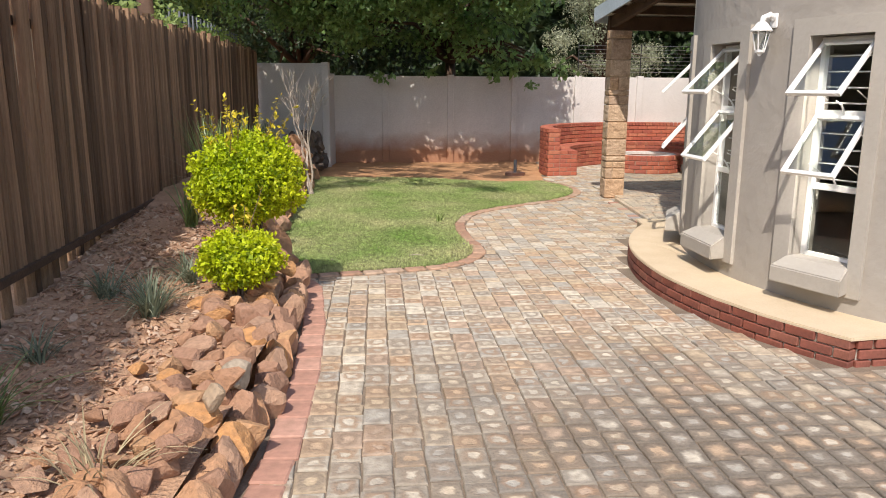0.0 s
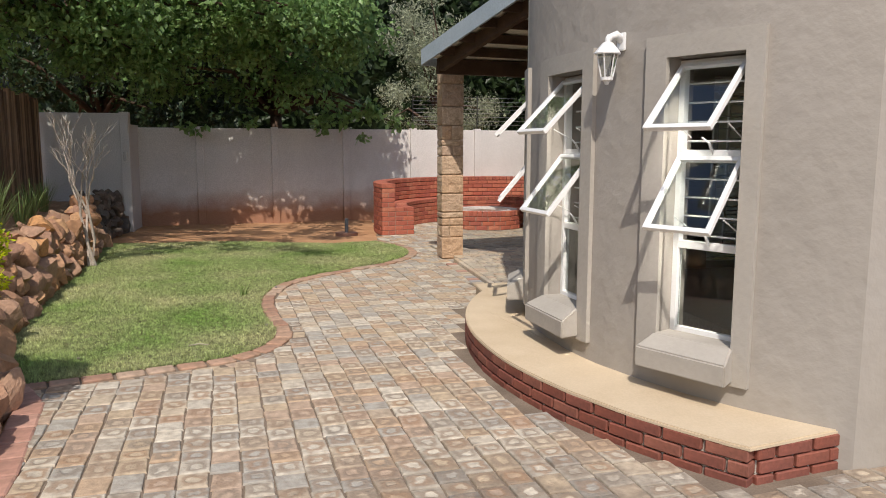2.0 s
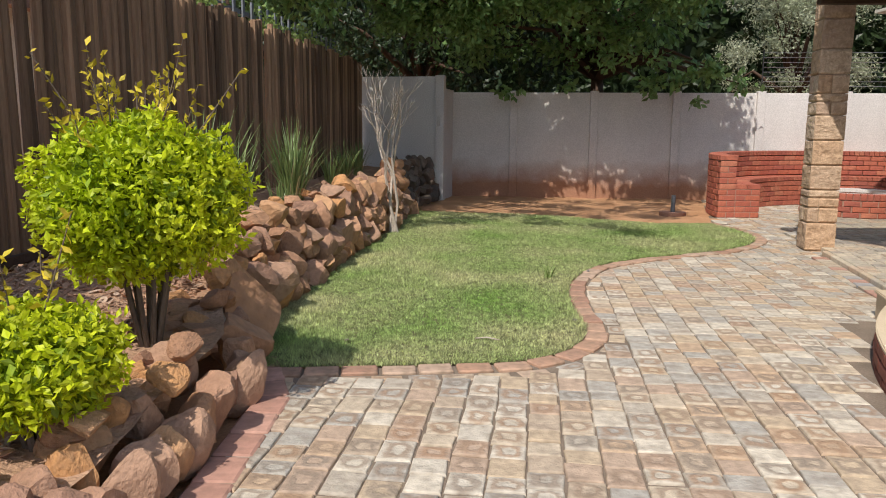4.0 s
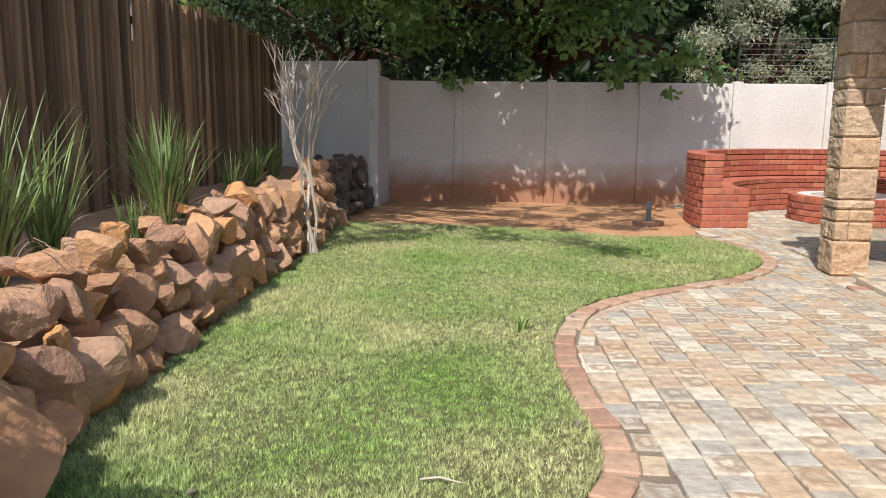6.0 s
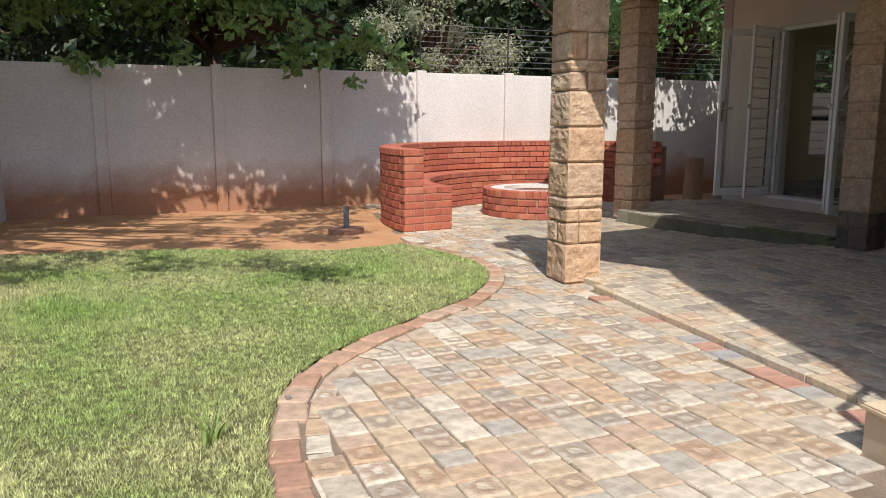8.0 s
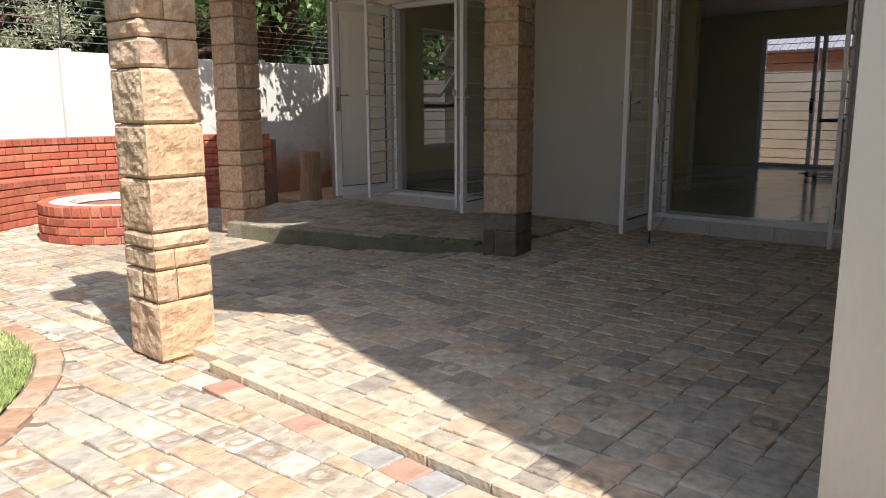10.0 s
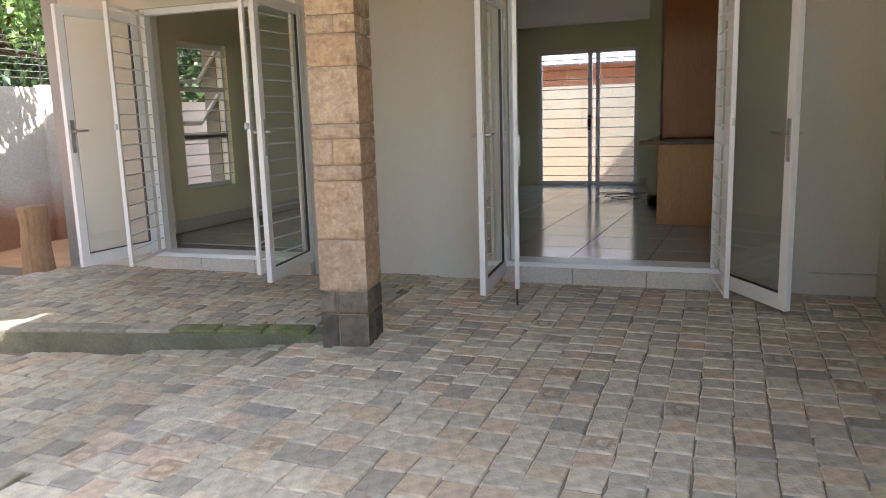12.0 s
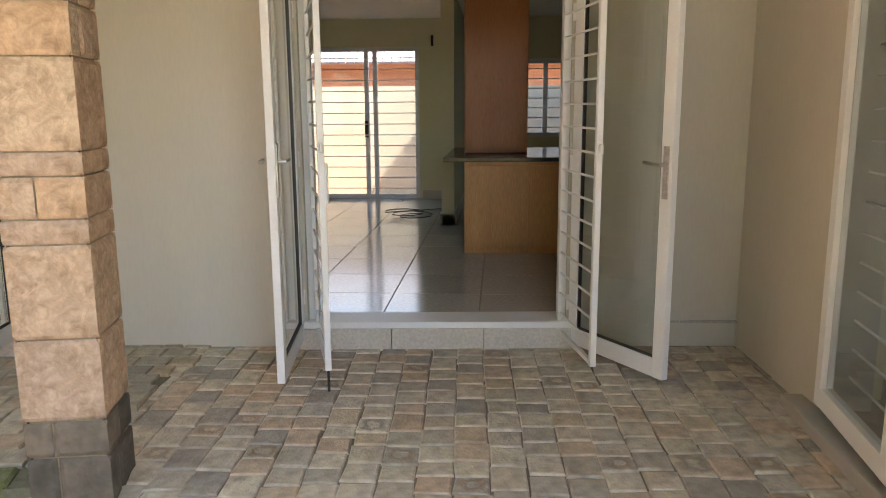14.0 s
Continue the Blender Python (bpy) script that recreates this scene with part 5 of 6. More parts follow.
tuft(-1.80, 5.55, 0.34, 150, 31, M["grey_blade"], "grey-green ornamental grass tuft in dry mulch")
tuft(-1.78, 6.25, 0.26, 80, 36, M["grey_blade"], "grey-green ornamental grass tuft in dry mulch")
tuft(-1.22, 3.45, 0.30, 46, 32, M["dry_blade"], "pale straw-dry grass tuft beside the rocks")
tuft(-1.95, 3.95, 0.34, 110, 33, M["strap"], "dark green grass tuft in the shade of the fence")
tuft(-2.25, 5.9, 0.26, 70, 34, M["grey_blade"], "grey-green ornamental grass tuft in dry mulch")
tuft(-2.15, 4.8, 0.22, 60, 35, M["grey_blade"], "grey-green ornamental grass tuft in dry mulch")

# bare shrub at the end of the rock wall
sh = thing("bare_shrub", "leafless pale-twigged shrub at the foot of the rock wall", "shrub", (-2.05, 12.95, 0))
g = random.Random(14)
def twig(bm, p, d, ln, rad, depth):
    q = p + d * ln
    mid = (p + q) / 2 + Vector((g.uniform(-1, 1), g.uniform(-1, 1), 0)) * ln * 0.08
    tube(bm, [p, mid, q], [rad, rad * 0.85, rad * 0.68], 5)
    if depth == 0:
        return
    for i in range(g.choice((2, 2, 3))):
        nd = (d + Vector((g.uniform(-0.55, 0.55), g.uniform(-0.55, 0.55), g.uniform(-0.05, 0.35)))).normalized()
        twig(bm, q, nd, ln * g.uniform(0.55, 0.8), rad * 0.62, depth - 1)
for i in range(3):
    bm = bmesh.new()
    twig(bm, Vector((0.03 * i - 0.03, 0.02 * i, 0)), Vector((g.uniform(-0.14, 0.06), g.uniform(-0.1, 0.1), 1)).normalized(), 0.70, 0.024, 5)
    part("branch", bm, M["twig"], sh)


# ---- trees and hedge beyond the garden wall ----
def limb_tree(name, label, base, trunk_h, trunk_r, clumps, leaf, size, material, seed, per=420, droop=0.5, narrow=0.5):
    t = thing(name, label, "tree", base)
    g = random.Random(seed)
    top = Vector((g.uniform(-0.2, 0.2), g.uniform(-0.2, 0.2), trunk_h))
    part("trunk", tube(bmesh.new(), [(0, 0, -0.1), (0.03, 0.02, trunk_h * 0.4), tuple(top)], [trunk_r, trunk_r * 0.8, trunk_r * 0.6], 10), M["rail"], t, smooth=True)
    pts = []
    gg = np.random.default_rng(seed)
    for i, (c, rad) in enumerate(clumps):
        c = Vector(c) - Vector(base)
        if i % 2 == 0:
            mid = top.lerp(c, 0.5) + Vector((g.uniform(-0.3, 0.3), g.uniform(-0.3, 0.3), 0.3))
            part("limb", tube(bmesh.new(), [top * 0.9, mid, c], [trunk_r * 0.4, trunk_r * 0.2, 0.012], 7), M["rail"], t, smooth=True)
        n = int(per * rad * rad)
        d = gg.normal(size=(n, 3))
        d /= np.linalg.norm(d, axis=1)[:, None]
        rr = gg.random(n) ** 0.5 * rad * (0.8 + 0.4 * np.sin(d[:, 0] * 5 + i) * np.cos(d[:, 1] * 4 + seed))
        pts.append(np.array(c) + d * rr[:, None] * np.array([1, 1, 0.75]))
    leaf_cloud("crown", np.concatenate(pts), size, material, t, seed, narrow, droop)
    return t


g = random.Random(77)
def clump_box(n, x0, x1, y0, y1, z0, z1, r0, r1):
    return [((g.uniform(x0, x1), g.uniform(y0, y1), g.uniform(z0, z1)), g.uniform(r0, r1)) for _ in range(n)]


# broad dark tree whose boughs hang over the wall
limb_tree("shade_tree", "broad dark green tree hanging over the garden wall", (0.3, 20.6, 0), 2.6, 0.2,
          clump_box(46, -2.6, 2.2, 17.0, 20.4, 2.7, 4.6, 0.5, 0.85) + clump_box(24, -4.2, 2.0, 16.6, 19.5, 4.2, 6.5, 0.6, 1.0) + clump_box(9, -0.8, 2.6, 17.6, 18.3, 2.05, 2.5, 0.22, 0.42) + [((2.05, 18.1, 1.78), 0.2), ((1.25, 18.0, 2.0), 0.28), ((-1.25, 17.9, 1.95), 0.3), ((2.75, 18.3, 2.1), 0.34), ((-0.2, 17.9, 2.05), 0.25)], 0, 0.145, M["tree_leaf"], 41, 440, 0.6, 0.62)
# mostly out of view: clumps placed to shade the wall, lawn and rock end
limb_tree("overhanging_tree", "high leafy boughs shading the back of the lawn", (-4.9, 14.2, 0), 4.2, 0.2,
          clump_box(46, -4.8, 2.0, 14.6, 17.4, 3.7, 6.4, 0.55, 0.9) + clump_box(30, -3.4, 1.9, 16.1, 17.5, 2.95, 4.0, 0.45, 0.75) + clump_box(16, -1.8, 0.5, 14.8, 17.2, 3.3, 5.6, 0.5, 0.75) + clump_box(34, -3.6, 0.9, 11.6, 13.5, 4.2, 5.2, 0.3, 0.5) + clump_box(9, -3.6, 0.2, 9.8, 11.0, 4.4, 5.2, 0.3, 0.5) + clump_box(30, -4.6, -2.5, 11.9, 15.2, 3.9, 4.9, 0.4, 0.6) + clump_box(26, -5.2, -2.2, 14.6, 16.4, 3.1, 4.2, 0.4, 0.6), 0, 0.12, M["tree_leaf"], 43, 620, 0.5, 0.6)
limb_tree("olive_tree", "silvery grey-green tree beyond the wall", (4.6, 22.4, 0), 2.2, 0.16,
          clump_box(34, 3.1, 5.9, 21.0, 23.6, 2.0, 5.4, 0.4, 0.8), 0, 0.075, M["olive_leaf"], 47, 2000, 0.2, 0.35)
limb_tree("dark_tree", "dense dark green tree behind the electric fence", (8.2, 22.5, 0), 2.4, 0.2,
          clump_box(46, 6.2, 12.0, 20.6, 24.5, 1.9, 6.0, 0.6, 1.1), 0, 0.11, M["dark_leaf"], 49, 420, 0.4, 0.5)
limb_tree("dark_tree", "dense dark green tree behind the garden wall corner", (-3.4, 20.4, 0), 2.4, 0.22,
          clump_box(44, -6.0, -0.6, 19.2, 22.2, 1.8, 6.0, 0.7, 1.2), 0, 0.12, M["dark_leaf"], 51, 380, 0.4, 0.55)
# the second group of clumps is added to shade the garden wall
limb_tree("patio_side_tree", "leafy dark tree beyond the end of the house", (9.0, 20.9, 0), 2.4, 0.2,
          clump_box(24, 6.6, 11.5, 18.6, 20.4, 2.5, 4.6, 0.5, 0.9) + clump_box(26, 6.0, 8.8, 17.6, 18.9, 2.7, 4.4, 0.35, 0.6), 0, 0.12, M["tree_leaf"], 53, 420, 0.6, 0.6)
# deep hedge behind all of it
hp = []
gg = np.random.default_rng(3)
n = 36000
hx = gg.uniform(-16, 22, n)
hy = gg.uniform(24.2, 26.0, n) + 0.02 * np.abs(hx)
hz = gg.uniform(0.0, 1.0, n) * (8.6 + 1.2 * np.sin(hx * 0.9) + 0.8 * np.sin(hx * 2.3))
hedge = thing("far_hedge", "dense dark hedge of trees in the distance", "trees", kind="stuff")
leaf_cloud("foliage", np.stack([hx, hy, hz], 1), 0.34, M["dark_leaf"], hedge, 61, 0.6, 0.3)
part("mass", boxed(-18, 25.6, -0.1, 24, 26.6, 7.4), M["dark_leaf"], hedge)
# unseen dense tall tree added beyond the fence near the start, shades the bed
g = random.Random(88)
tall = []
for k in range(170):
    n, ye = g.uniform(1.25, 2.2), g.uniform(0.6, 7.0)
    tall.append(((-1.98 - 0.1 * (ye - 4.35) - 0.687 * n, ye - 3.03 * n, 0.1 + 3.78 * n * g.uniform(0.7, 1.0)), g.uniform(0.36, 0.5)))
limb_tree("tall_tree", "unseen tall dense tree added beyond the pole fence for shade", (-5.0, -2.2, 0), 4.0, 0.2, tall, 0, 0.13, M["tree_leaf"], 63, 900, 0.5, 0.6)
# another added tree, nearly all out of view, to deepen the bed's shade
limb_tree("boundary_tree", "leafy tree added on the far side of the pole fence for shade", (-5.6, 1.0, 0), 3.4, 0.16,
          clump_box(40, -5.2, -3.0, -1.5, 5.5, 3.0, 5.0, 0.5, 0.8), 0, 0.12, M["tree_leaf"], 59, 420, 0.5, 0.55)
cr = thing("creeper", "light green creeper along the top of the pole fence", "climber")
pts = []
gq = random.Random(5)
for k in range(2600):
    yy = gq.uniform(6.5, 16.5)
    if noise.noise((yy * 0.8, 0, 2.0)) > -0.05:
        pts.append((fence_x(yy) - 0.12 + gq.uniform(-0.14, 0.10), yy, 2.38 + abs(gq.gauss(0, 0.13))))
leaf_cloud("leaves", pts, 0.07, M["vine"], cr, 71, 0.7, 0.3)

# electric fence on the wall
ef = thing("electric_fence", "electric fence wires on thin posts along the wall top", "fence")
for i in range(2, 7):
    x = 0.26 + 1.49 * i
    p = part("post", tube(bmesh.new(), [(x, garden_wall_y(x), 1.6), (x, garden_wall_y(x), 2.72)], 0.012, 6), M["black"], ef)
for k in range(8):
    z = 2.08 + k * 0.085
    part("wire", tube(bmesh.new(), [(3.24, garden_wall_y(3.24), z), (9.4, garden_wall_y(9.4), z)], 0.0035, 4), M["steel"], ef)

# neighbour beyond the pole fence
nbr = thing("neighbour_house", "neighbouring house with brown tiled roof behind the fence", "house")
part("wall", boxed(-12, 12, 0, -6.6, 19, 2.7), M["cream"], nbr)
bm = bmesh.new()
for k in range(26):
    box(bm, -6.4 - k * 0.2, 11.5, 2.65 + k * 0.1, -6.18 - k * 0.2, 19.5, 2.71 + k * 0.1)
part("roof", bm, M["slate_brown"], nbr)
pal = thing("palisade", "white steel palisade above the fence", "fence")
for k in range(20):
    yy = 11.0 + k * 0.28
    part("pale", boxed(fence_x(yy) - 0.22, yy - 0.02, 2.0, fence_x(yy) - 0.20, yy + 0.03, 2.72), M["pipe"], pal)
part("rail", prism([(fence_x(11) - 0.24, 11), (fence_x(17) - 0.24, 17), (fence_x(17) - 0.26, 17), (fence_x(11) - 0.26, 11)], 2.55, 2.6), M["pipe"], pal)

# ---- small things in the garden ----
st = thing("standpipe", "grey pipe stub in a round concrete collar", "pipe", (1.54, 15.95, 0.0))
part("collar", arc_solid((0, 0), 0.05, 0.2, 0, 359.9, -0.02, 0.05, 28), M["brick_mortar"], st)
part("pipe", tube(bmesh.new(), [(0, 0, 0.0), (0.004, 0, 0.16), (0.006, 0, 0.30)], 0.032, 12), M["pipe"], st)
M["stump"] = mat("split_log", (0.30, 0.19, 0.11), (0.42, 0.28, 0.17), 0.85, 8, 40, 0.6, stretch=(4, 4, 0.6))
stump = thing("tree_stump", "rough upright cut tree stump by the house corner", "stump", (6.75, 16.9, 0))
bm = lathe([(0.17, 0.0), (0.14, 0.12), (0.125, 0.35), (0.12, 0.55), (0.13, 0.70), (0.12, 0.73), (0.02, 0.735)], 16, 0.0)
for v in bm.verts:
    v.co += Vector((0.012 * noise.noise(v.co * 9), 0.012 * noise.noise(v.co * 8 + Vector((3, 0, 0))), 0))
part("trunk", bm, M["stump"], stump)
pot = thing("plant_pot", "large pale rounded clay pot beside the house wall", "pot", (3.93, 5.18, 0))
bm = lathe([(0.16, 0.0), (0.2, 0.04), (0.30, 0.3), (0.33, 0.52), (0.28, 0.70), (0.25, 0.735), (0.1, 0.735)], 28, 0.0)
part("body", bm, M["ochre"], pot, smooth=True)
part("rim", lathe([(0.25, 0.72), (0.29, 0.755), (0.30, 0.81), (0.29, 0.86), (0.24, 0.865), (0.22, 0.7)], 28, 0.0), M["concrete"], pot, "chalky pale rolled rim", smooth=True)
bx = thing("meter_box", "small grey box fixed to the wall post", "box")
o = part("cover", boxed(-2.47, 17.32, 1.32, -2.41, 17.36, 1.5, 0.006), M["steel"], bx)

# ---- kerbs, pavers, tiles, grass ----
KERB = [(0.40, 0.24, 0.165), (0.45, 0.29, 0.20), (0.36, 0.21, 0.145), (0.46, 0.33, 0.24), (0.42, 0.255, 0.17)]
M["kerb"] = palette("faded_red_paver", KERB, 0.9, dirt=(0.20, 0.15, 0.10), stain=0.8, fine=25, bump=0.6)
kerb = thing("lawn_kerb", "edging of faded red bricks round the lawn", "kerb", kind="structure")
kb = unit_mesh("brick", (0.2, 0.135, 0.07), 0.008, M["kerb"])
rnd = random.Random(6)
places = []
for x, y, h in polyline(LAWN_EDGE, 0.206):
    nx, ny = math.sin(radians(h)), -math.cos(radians(h))
    places.append(pose(x + nx * 0.075, y + ny * 0.075, -0.066 + rnd.uniform(0, 0.006), 0, 0, h) @ jig(0.008, 4.0) @ Matrix.Diagonal((rnd.uniform(0.92, 1.0), rnd.uniform(0.85, 1.05), 1, 1)))
lay(kerb, "brick", kb, M["kerb"], places)
M["bed_kerb"] = palette("salmon_kerb_brick", [(0.46, 0.255, 0.19), (0.50, 0.29, 0.22), (0.43, 0.235, 0.175)], 0.9, dirt=(0.22, 0.14, 0.10), stain=0.6, fine=25, bump=0.5)
kerb2 = thing("bed_kerb", "edging of salmon red bricks along the rockery", "kerb", kind="structure")
places = []
for x, y, h in polyline([(x + 0.06, y) for x, y in ROCK_LINE[:6]], 0.226):
    places.append(pose(x + 0.0, y, -0.064 + rnd.uniform(0, 0.005), 0, 0, h) @ jig(0.003, 1.0) @ Matrix.Diagonal((1.08, 1.25, 1, 1)))
lay(kerb2, "brick", unit_mesh("brick", (0.2, 0.135, 0.07), 0.008, M["bed_kerb"]), M["bed_kerb"], places)

PAVE = [(0.58, 0.51, 0.405), (0.46, 0.41, 0.335), (0.53, 0.415, 0.285), (0.425, 0.395, 0.34), (0.52, 0.375, 0.25), (0.49, 0.43, 0.345), (0.65, 0.58, 0.465), (0.49, 0.39, 0.285), (0.44, 0.405, 0.345), (0.56, 0.465, 0.345), (0.50, 0.37, 0.27), (0.60, 0.54, 0.44)]


def paver_material(name, islands, tones, rough=0.85, rings=0.4, drive_marks=False):
    """Worn cobbles: a tone for each, brown rings on many, dirt in the hollows."""
    m = palette(name, tones, rough, islands=islands, dirt=(0.17, 0.13, 0.095), stain=0.7, fine=60, bump=0.7)
    n, l = m.node_tree.nodes, m.node_tree.links
    for x in n:
        if x.bl_idname == "ShaderNodeTexNoise" and x.inputs["Scale"].default_value == 9.0:
            x.inputs["Scale"].default_value, x.inputs["Roughness"].default_value = 15.0, 0.68
    hs = [x for x in n if x.bl_idname == "ShaderNodeHueSaturation"][0]
    src = hs.inputs["Color"].links[0].from_socket
    uv = n.new("ShaderNodeUVMap")
    uv.uv_map = "face"
    no = n.new("ShaderNodeTexNoise")
    no.inputs["Scale"].default_value = 16.0
    geo = n.new("ShaderNodeNewGeometry")
    l.new(geo.outputs["Position"], no.inputs["Vector"])
    ce = n.new("ShaderNodeVectorMath")
    ce.operation, ce.inputs[1].default_value = "SUBTRACT", (0.5, 0.5, 0.0)
    l.new(uv.outputs[0], ce.inputs[0])
    ln = n.new("ShaderNodeVectorMath")
    ln.operation = "LENGTH"
    l.new(ce.outputs[0], ln.inputs[0])
    ad = n.new("ShaderNodeMath")
    ad.operation, ad.inputs[1].default_value = "MULTIPLY_ADD", 0.55
    ab, sp, mxx, avg = n.new("ShaderNodeVectorMath"), n.new("ShaderNodeSeparateXYZ"), n.new("ShaderNodeMath"), n.new("ShaderNodeMix")
    ab.operation, mxx.operation = "ABSOLUTE", "MAXIMUM"
    l.new(ce.outputs[0], ab.inputs[0]), l.new(ab.outputs[0], sp.inputs[0])
    l.new(sp.outputs[0], mxx.inputs[0]), l.new(sp.outputs[1], mxx.inputs[1])
    avg.inputs["Factor"].default_value = 0.4
    l.new(mxx.outputs[0], avg.inputs["A"]), l.new(ln.outputs["Value"], avg.inputs["B"])
    l.new(no.outputs["Fac"], ad.inputs[0]), l.new(avg.outputs["Result"], ad.inputs[2])
    rp = n.new("ShaderNodeValToRGB")
    e = rp.color_ramp.elements
    e[0].position, e[1].position = 0.42, 0.76
    e[0].color, e[1].color = (0, 0, 0, 1), (0, 0, 0, 1)
    for p, v in ((0.51, 0.7), (0.61, 0.62), (0.68, 0.28)):
        k = e.new(p)
        k.color = (v, v, v, 1)
    l.new(ad.outputs[0], rp.inputs["Fac"])
    pick = geo.outputs["Random Per Island"] if islands else n.new("ShaderNodeObjectInfo").outputs["Random"]
    fr = n.new("ShaderNodeMath")
    fr.operation, fr.inputs[1].default_value = "MULTIPLY", 37.0
    l.new(pick, fr.inputs[0])
    f2 = n.new("ShaderNodeMath")
    f2.operation = "FRACT"
    l.new(fr.outputs[0], f2.inputs[0])
    gt = n.new("ShaderNodeMath")
    gt.operation, gt.inputs[1].default_value = "GREATER_THAN", rings
    if drive_marks:
        # the open drive is far more worn and ringed than the path by the lawn
        sy_, wr = n.new("ShaderNodeSeparateXYZ"), n.new("ShaderNodeMapRange")
        l.new(geo.outputs["Position"], sy_.inputs[0])
        wr.inputs["From Min"].default_value, wr.inputs["From Max"].default_value = 6.0, 9.0
        wr.inputs["To Min"].default_value, wr.inputs["To Max"].default_value = 0.12, rings
        l.new(sy_.outputs["Y"], wr.inputs["Value"])
        l.new(wr.outputs["Result"], gt.inputs[1])
    l.new(f2.outputs[0], gt.inputs[0])
    mu = n.new("ShaderNodeMath")
    mu.operation = "MULTIPLY"
    l.new(rp.outputs["Color"], mu.inputs[0]), l.new(gt.outputs[0], mu.inputs[1])
    mx = n.new("ShaderNodeMix")
    mx.data_type = "RGBA"
    l.new(mu.outputs[0], mx.inputs["Factor"]), l.new(src, mx.inputs["A"])
    tone = n.new("ShaderNodeMix")
    tone.data_type = "RGBA"
    f3, f4 = n.new("ShaderNodeMath"), n.new("ShaderNodeMath")
    f3.operation, f3.inputs[1].default_value, f4.operation = "MULTIPLY", 91.0, "FRACT"
    l.new(pick, f3.inputs[0]), l.new(f3.outputs[0], f4.inputs[0]), l.new(f4.outputs[0], tone.inputs["Factor"])
    tone.inputs["A"].default_value, tone.inputs["B"].default_value = (0.33, 0.195, 0.11, 1), (0.23, 0.195, 0.155, 1)
    l.new(tone.outputs["Result"], mx.inputs["B"])
    out = mx.outputs["Result"]
    if drive_marks:
        # a darker tone in one broad stretch of the drive, strongest along the edges of each cobble
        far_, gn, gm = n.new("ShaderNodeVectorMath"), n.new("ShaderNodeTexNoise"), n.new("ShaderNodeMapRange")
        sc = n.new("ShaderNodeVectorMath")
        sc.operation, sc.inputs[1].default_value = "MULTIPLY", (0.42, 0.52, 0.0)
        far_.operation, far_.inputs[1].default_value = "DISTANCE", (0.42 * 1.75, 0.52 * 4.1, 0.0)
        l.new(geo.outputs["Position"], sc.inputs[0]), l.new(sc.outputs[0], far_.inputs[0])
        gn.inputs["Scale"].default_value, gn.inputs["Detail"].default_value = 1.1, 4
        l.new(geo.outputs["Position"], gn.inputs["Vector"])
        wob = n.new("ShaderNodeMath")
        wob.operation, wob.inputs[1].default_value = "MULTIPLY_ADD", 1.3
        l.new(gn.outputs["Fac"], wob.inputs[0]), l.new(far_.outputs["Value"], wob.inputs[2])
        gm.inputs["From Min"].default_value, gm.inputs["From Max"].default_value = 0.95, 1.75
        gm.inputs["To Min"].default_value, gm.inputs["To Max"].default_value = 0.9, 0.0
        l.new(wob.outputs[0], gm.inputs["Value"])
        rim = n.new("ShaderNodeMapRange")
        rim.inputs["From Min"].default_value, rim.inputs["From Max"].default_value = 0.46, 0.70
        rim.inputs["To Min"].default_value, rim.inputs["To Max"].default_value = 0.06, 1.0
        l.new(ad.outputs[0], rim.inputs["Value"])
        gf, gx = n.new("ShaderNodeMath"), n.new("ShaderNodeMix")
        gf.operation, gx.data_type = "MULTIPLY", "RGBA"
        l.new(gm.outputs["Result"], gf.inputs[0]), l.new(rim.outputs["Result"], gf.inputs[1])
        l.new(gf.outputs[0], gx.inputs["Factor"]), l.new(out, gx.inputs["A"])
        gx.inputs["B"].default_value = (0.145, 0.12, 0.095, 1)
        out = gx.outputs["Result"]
    l.new(out, hs.inputs["Color"])
    bp = n.new("ShaderNodeBump")
    bp.inputs["Strength"].default_value, bp.inputs["Distance"].default_value = 0.7, 0.006
    p = n["Principled BSDF"]
    l.new(p.inputs["Normal"].links[0].from_socket, bp.inputs["Normal"])
    l.new(mu.outputs[0], bp.inputs["Height"])
    l.new(bp.outputs["Normal"], p.inputs["Normal"])
    return m


PATIO_TONES = [(0.62, 0.535, 0.41), (0.53, 0.475, 0.375), (0.65, 0.57, 0.44), (0.49, 0.435, 0.35), (0.60, 0.48, 0.34), (0.57, 0.50, 0.395), (0.60, 0.46, 0.335), (0.38, 0.34, 0.285)]
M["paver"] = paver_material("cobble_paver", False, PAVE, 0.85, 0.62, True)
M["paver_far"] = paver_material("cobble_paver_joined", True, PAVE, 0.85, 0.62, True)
M["patio_paver"] = paver_material("patio_paver_joined", True, PATIO_TONES, 0.45, 0.93)
M["patio_stone"] = paver_material("patio_edge_stone", False, PATIO_TONES, 0.45, 0.93)


def paver_shape(r, w, d=0.07, rough=1.0):
    """Corners and faces of one tumbled cobble: base, shoulder and top rings."""
    V = []
    h = w / 2
    cs = [(-h, -h), (h, -h), (h, h), (-h, h)]
    j = [(r.uniform(-0.006, 0.006) * rough, r.uniform(-0.006, 0.006) * rough) for _ in range(4)]
    for inset, z in ((0.0, -d), (0.0005, -0.008), (0.003, -0.0025), (0.008, 0.0)):
        for (x, y), (jx, jy) in zip(cs, j):
            k = 1 - inset / h
            V.append(((x + jx) * k, (y + jy) * k, z))
    F = []
    for ring in range(3):
        a = ring * 4
        for i in range(4):
            F.append((a + i, a + (i + 1) % 4, a + 4 + (i + 1) % 4, a + 4 + i))
    F.append((12, 13, 14, 15))
    return V, F


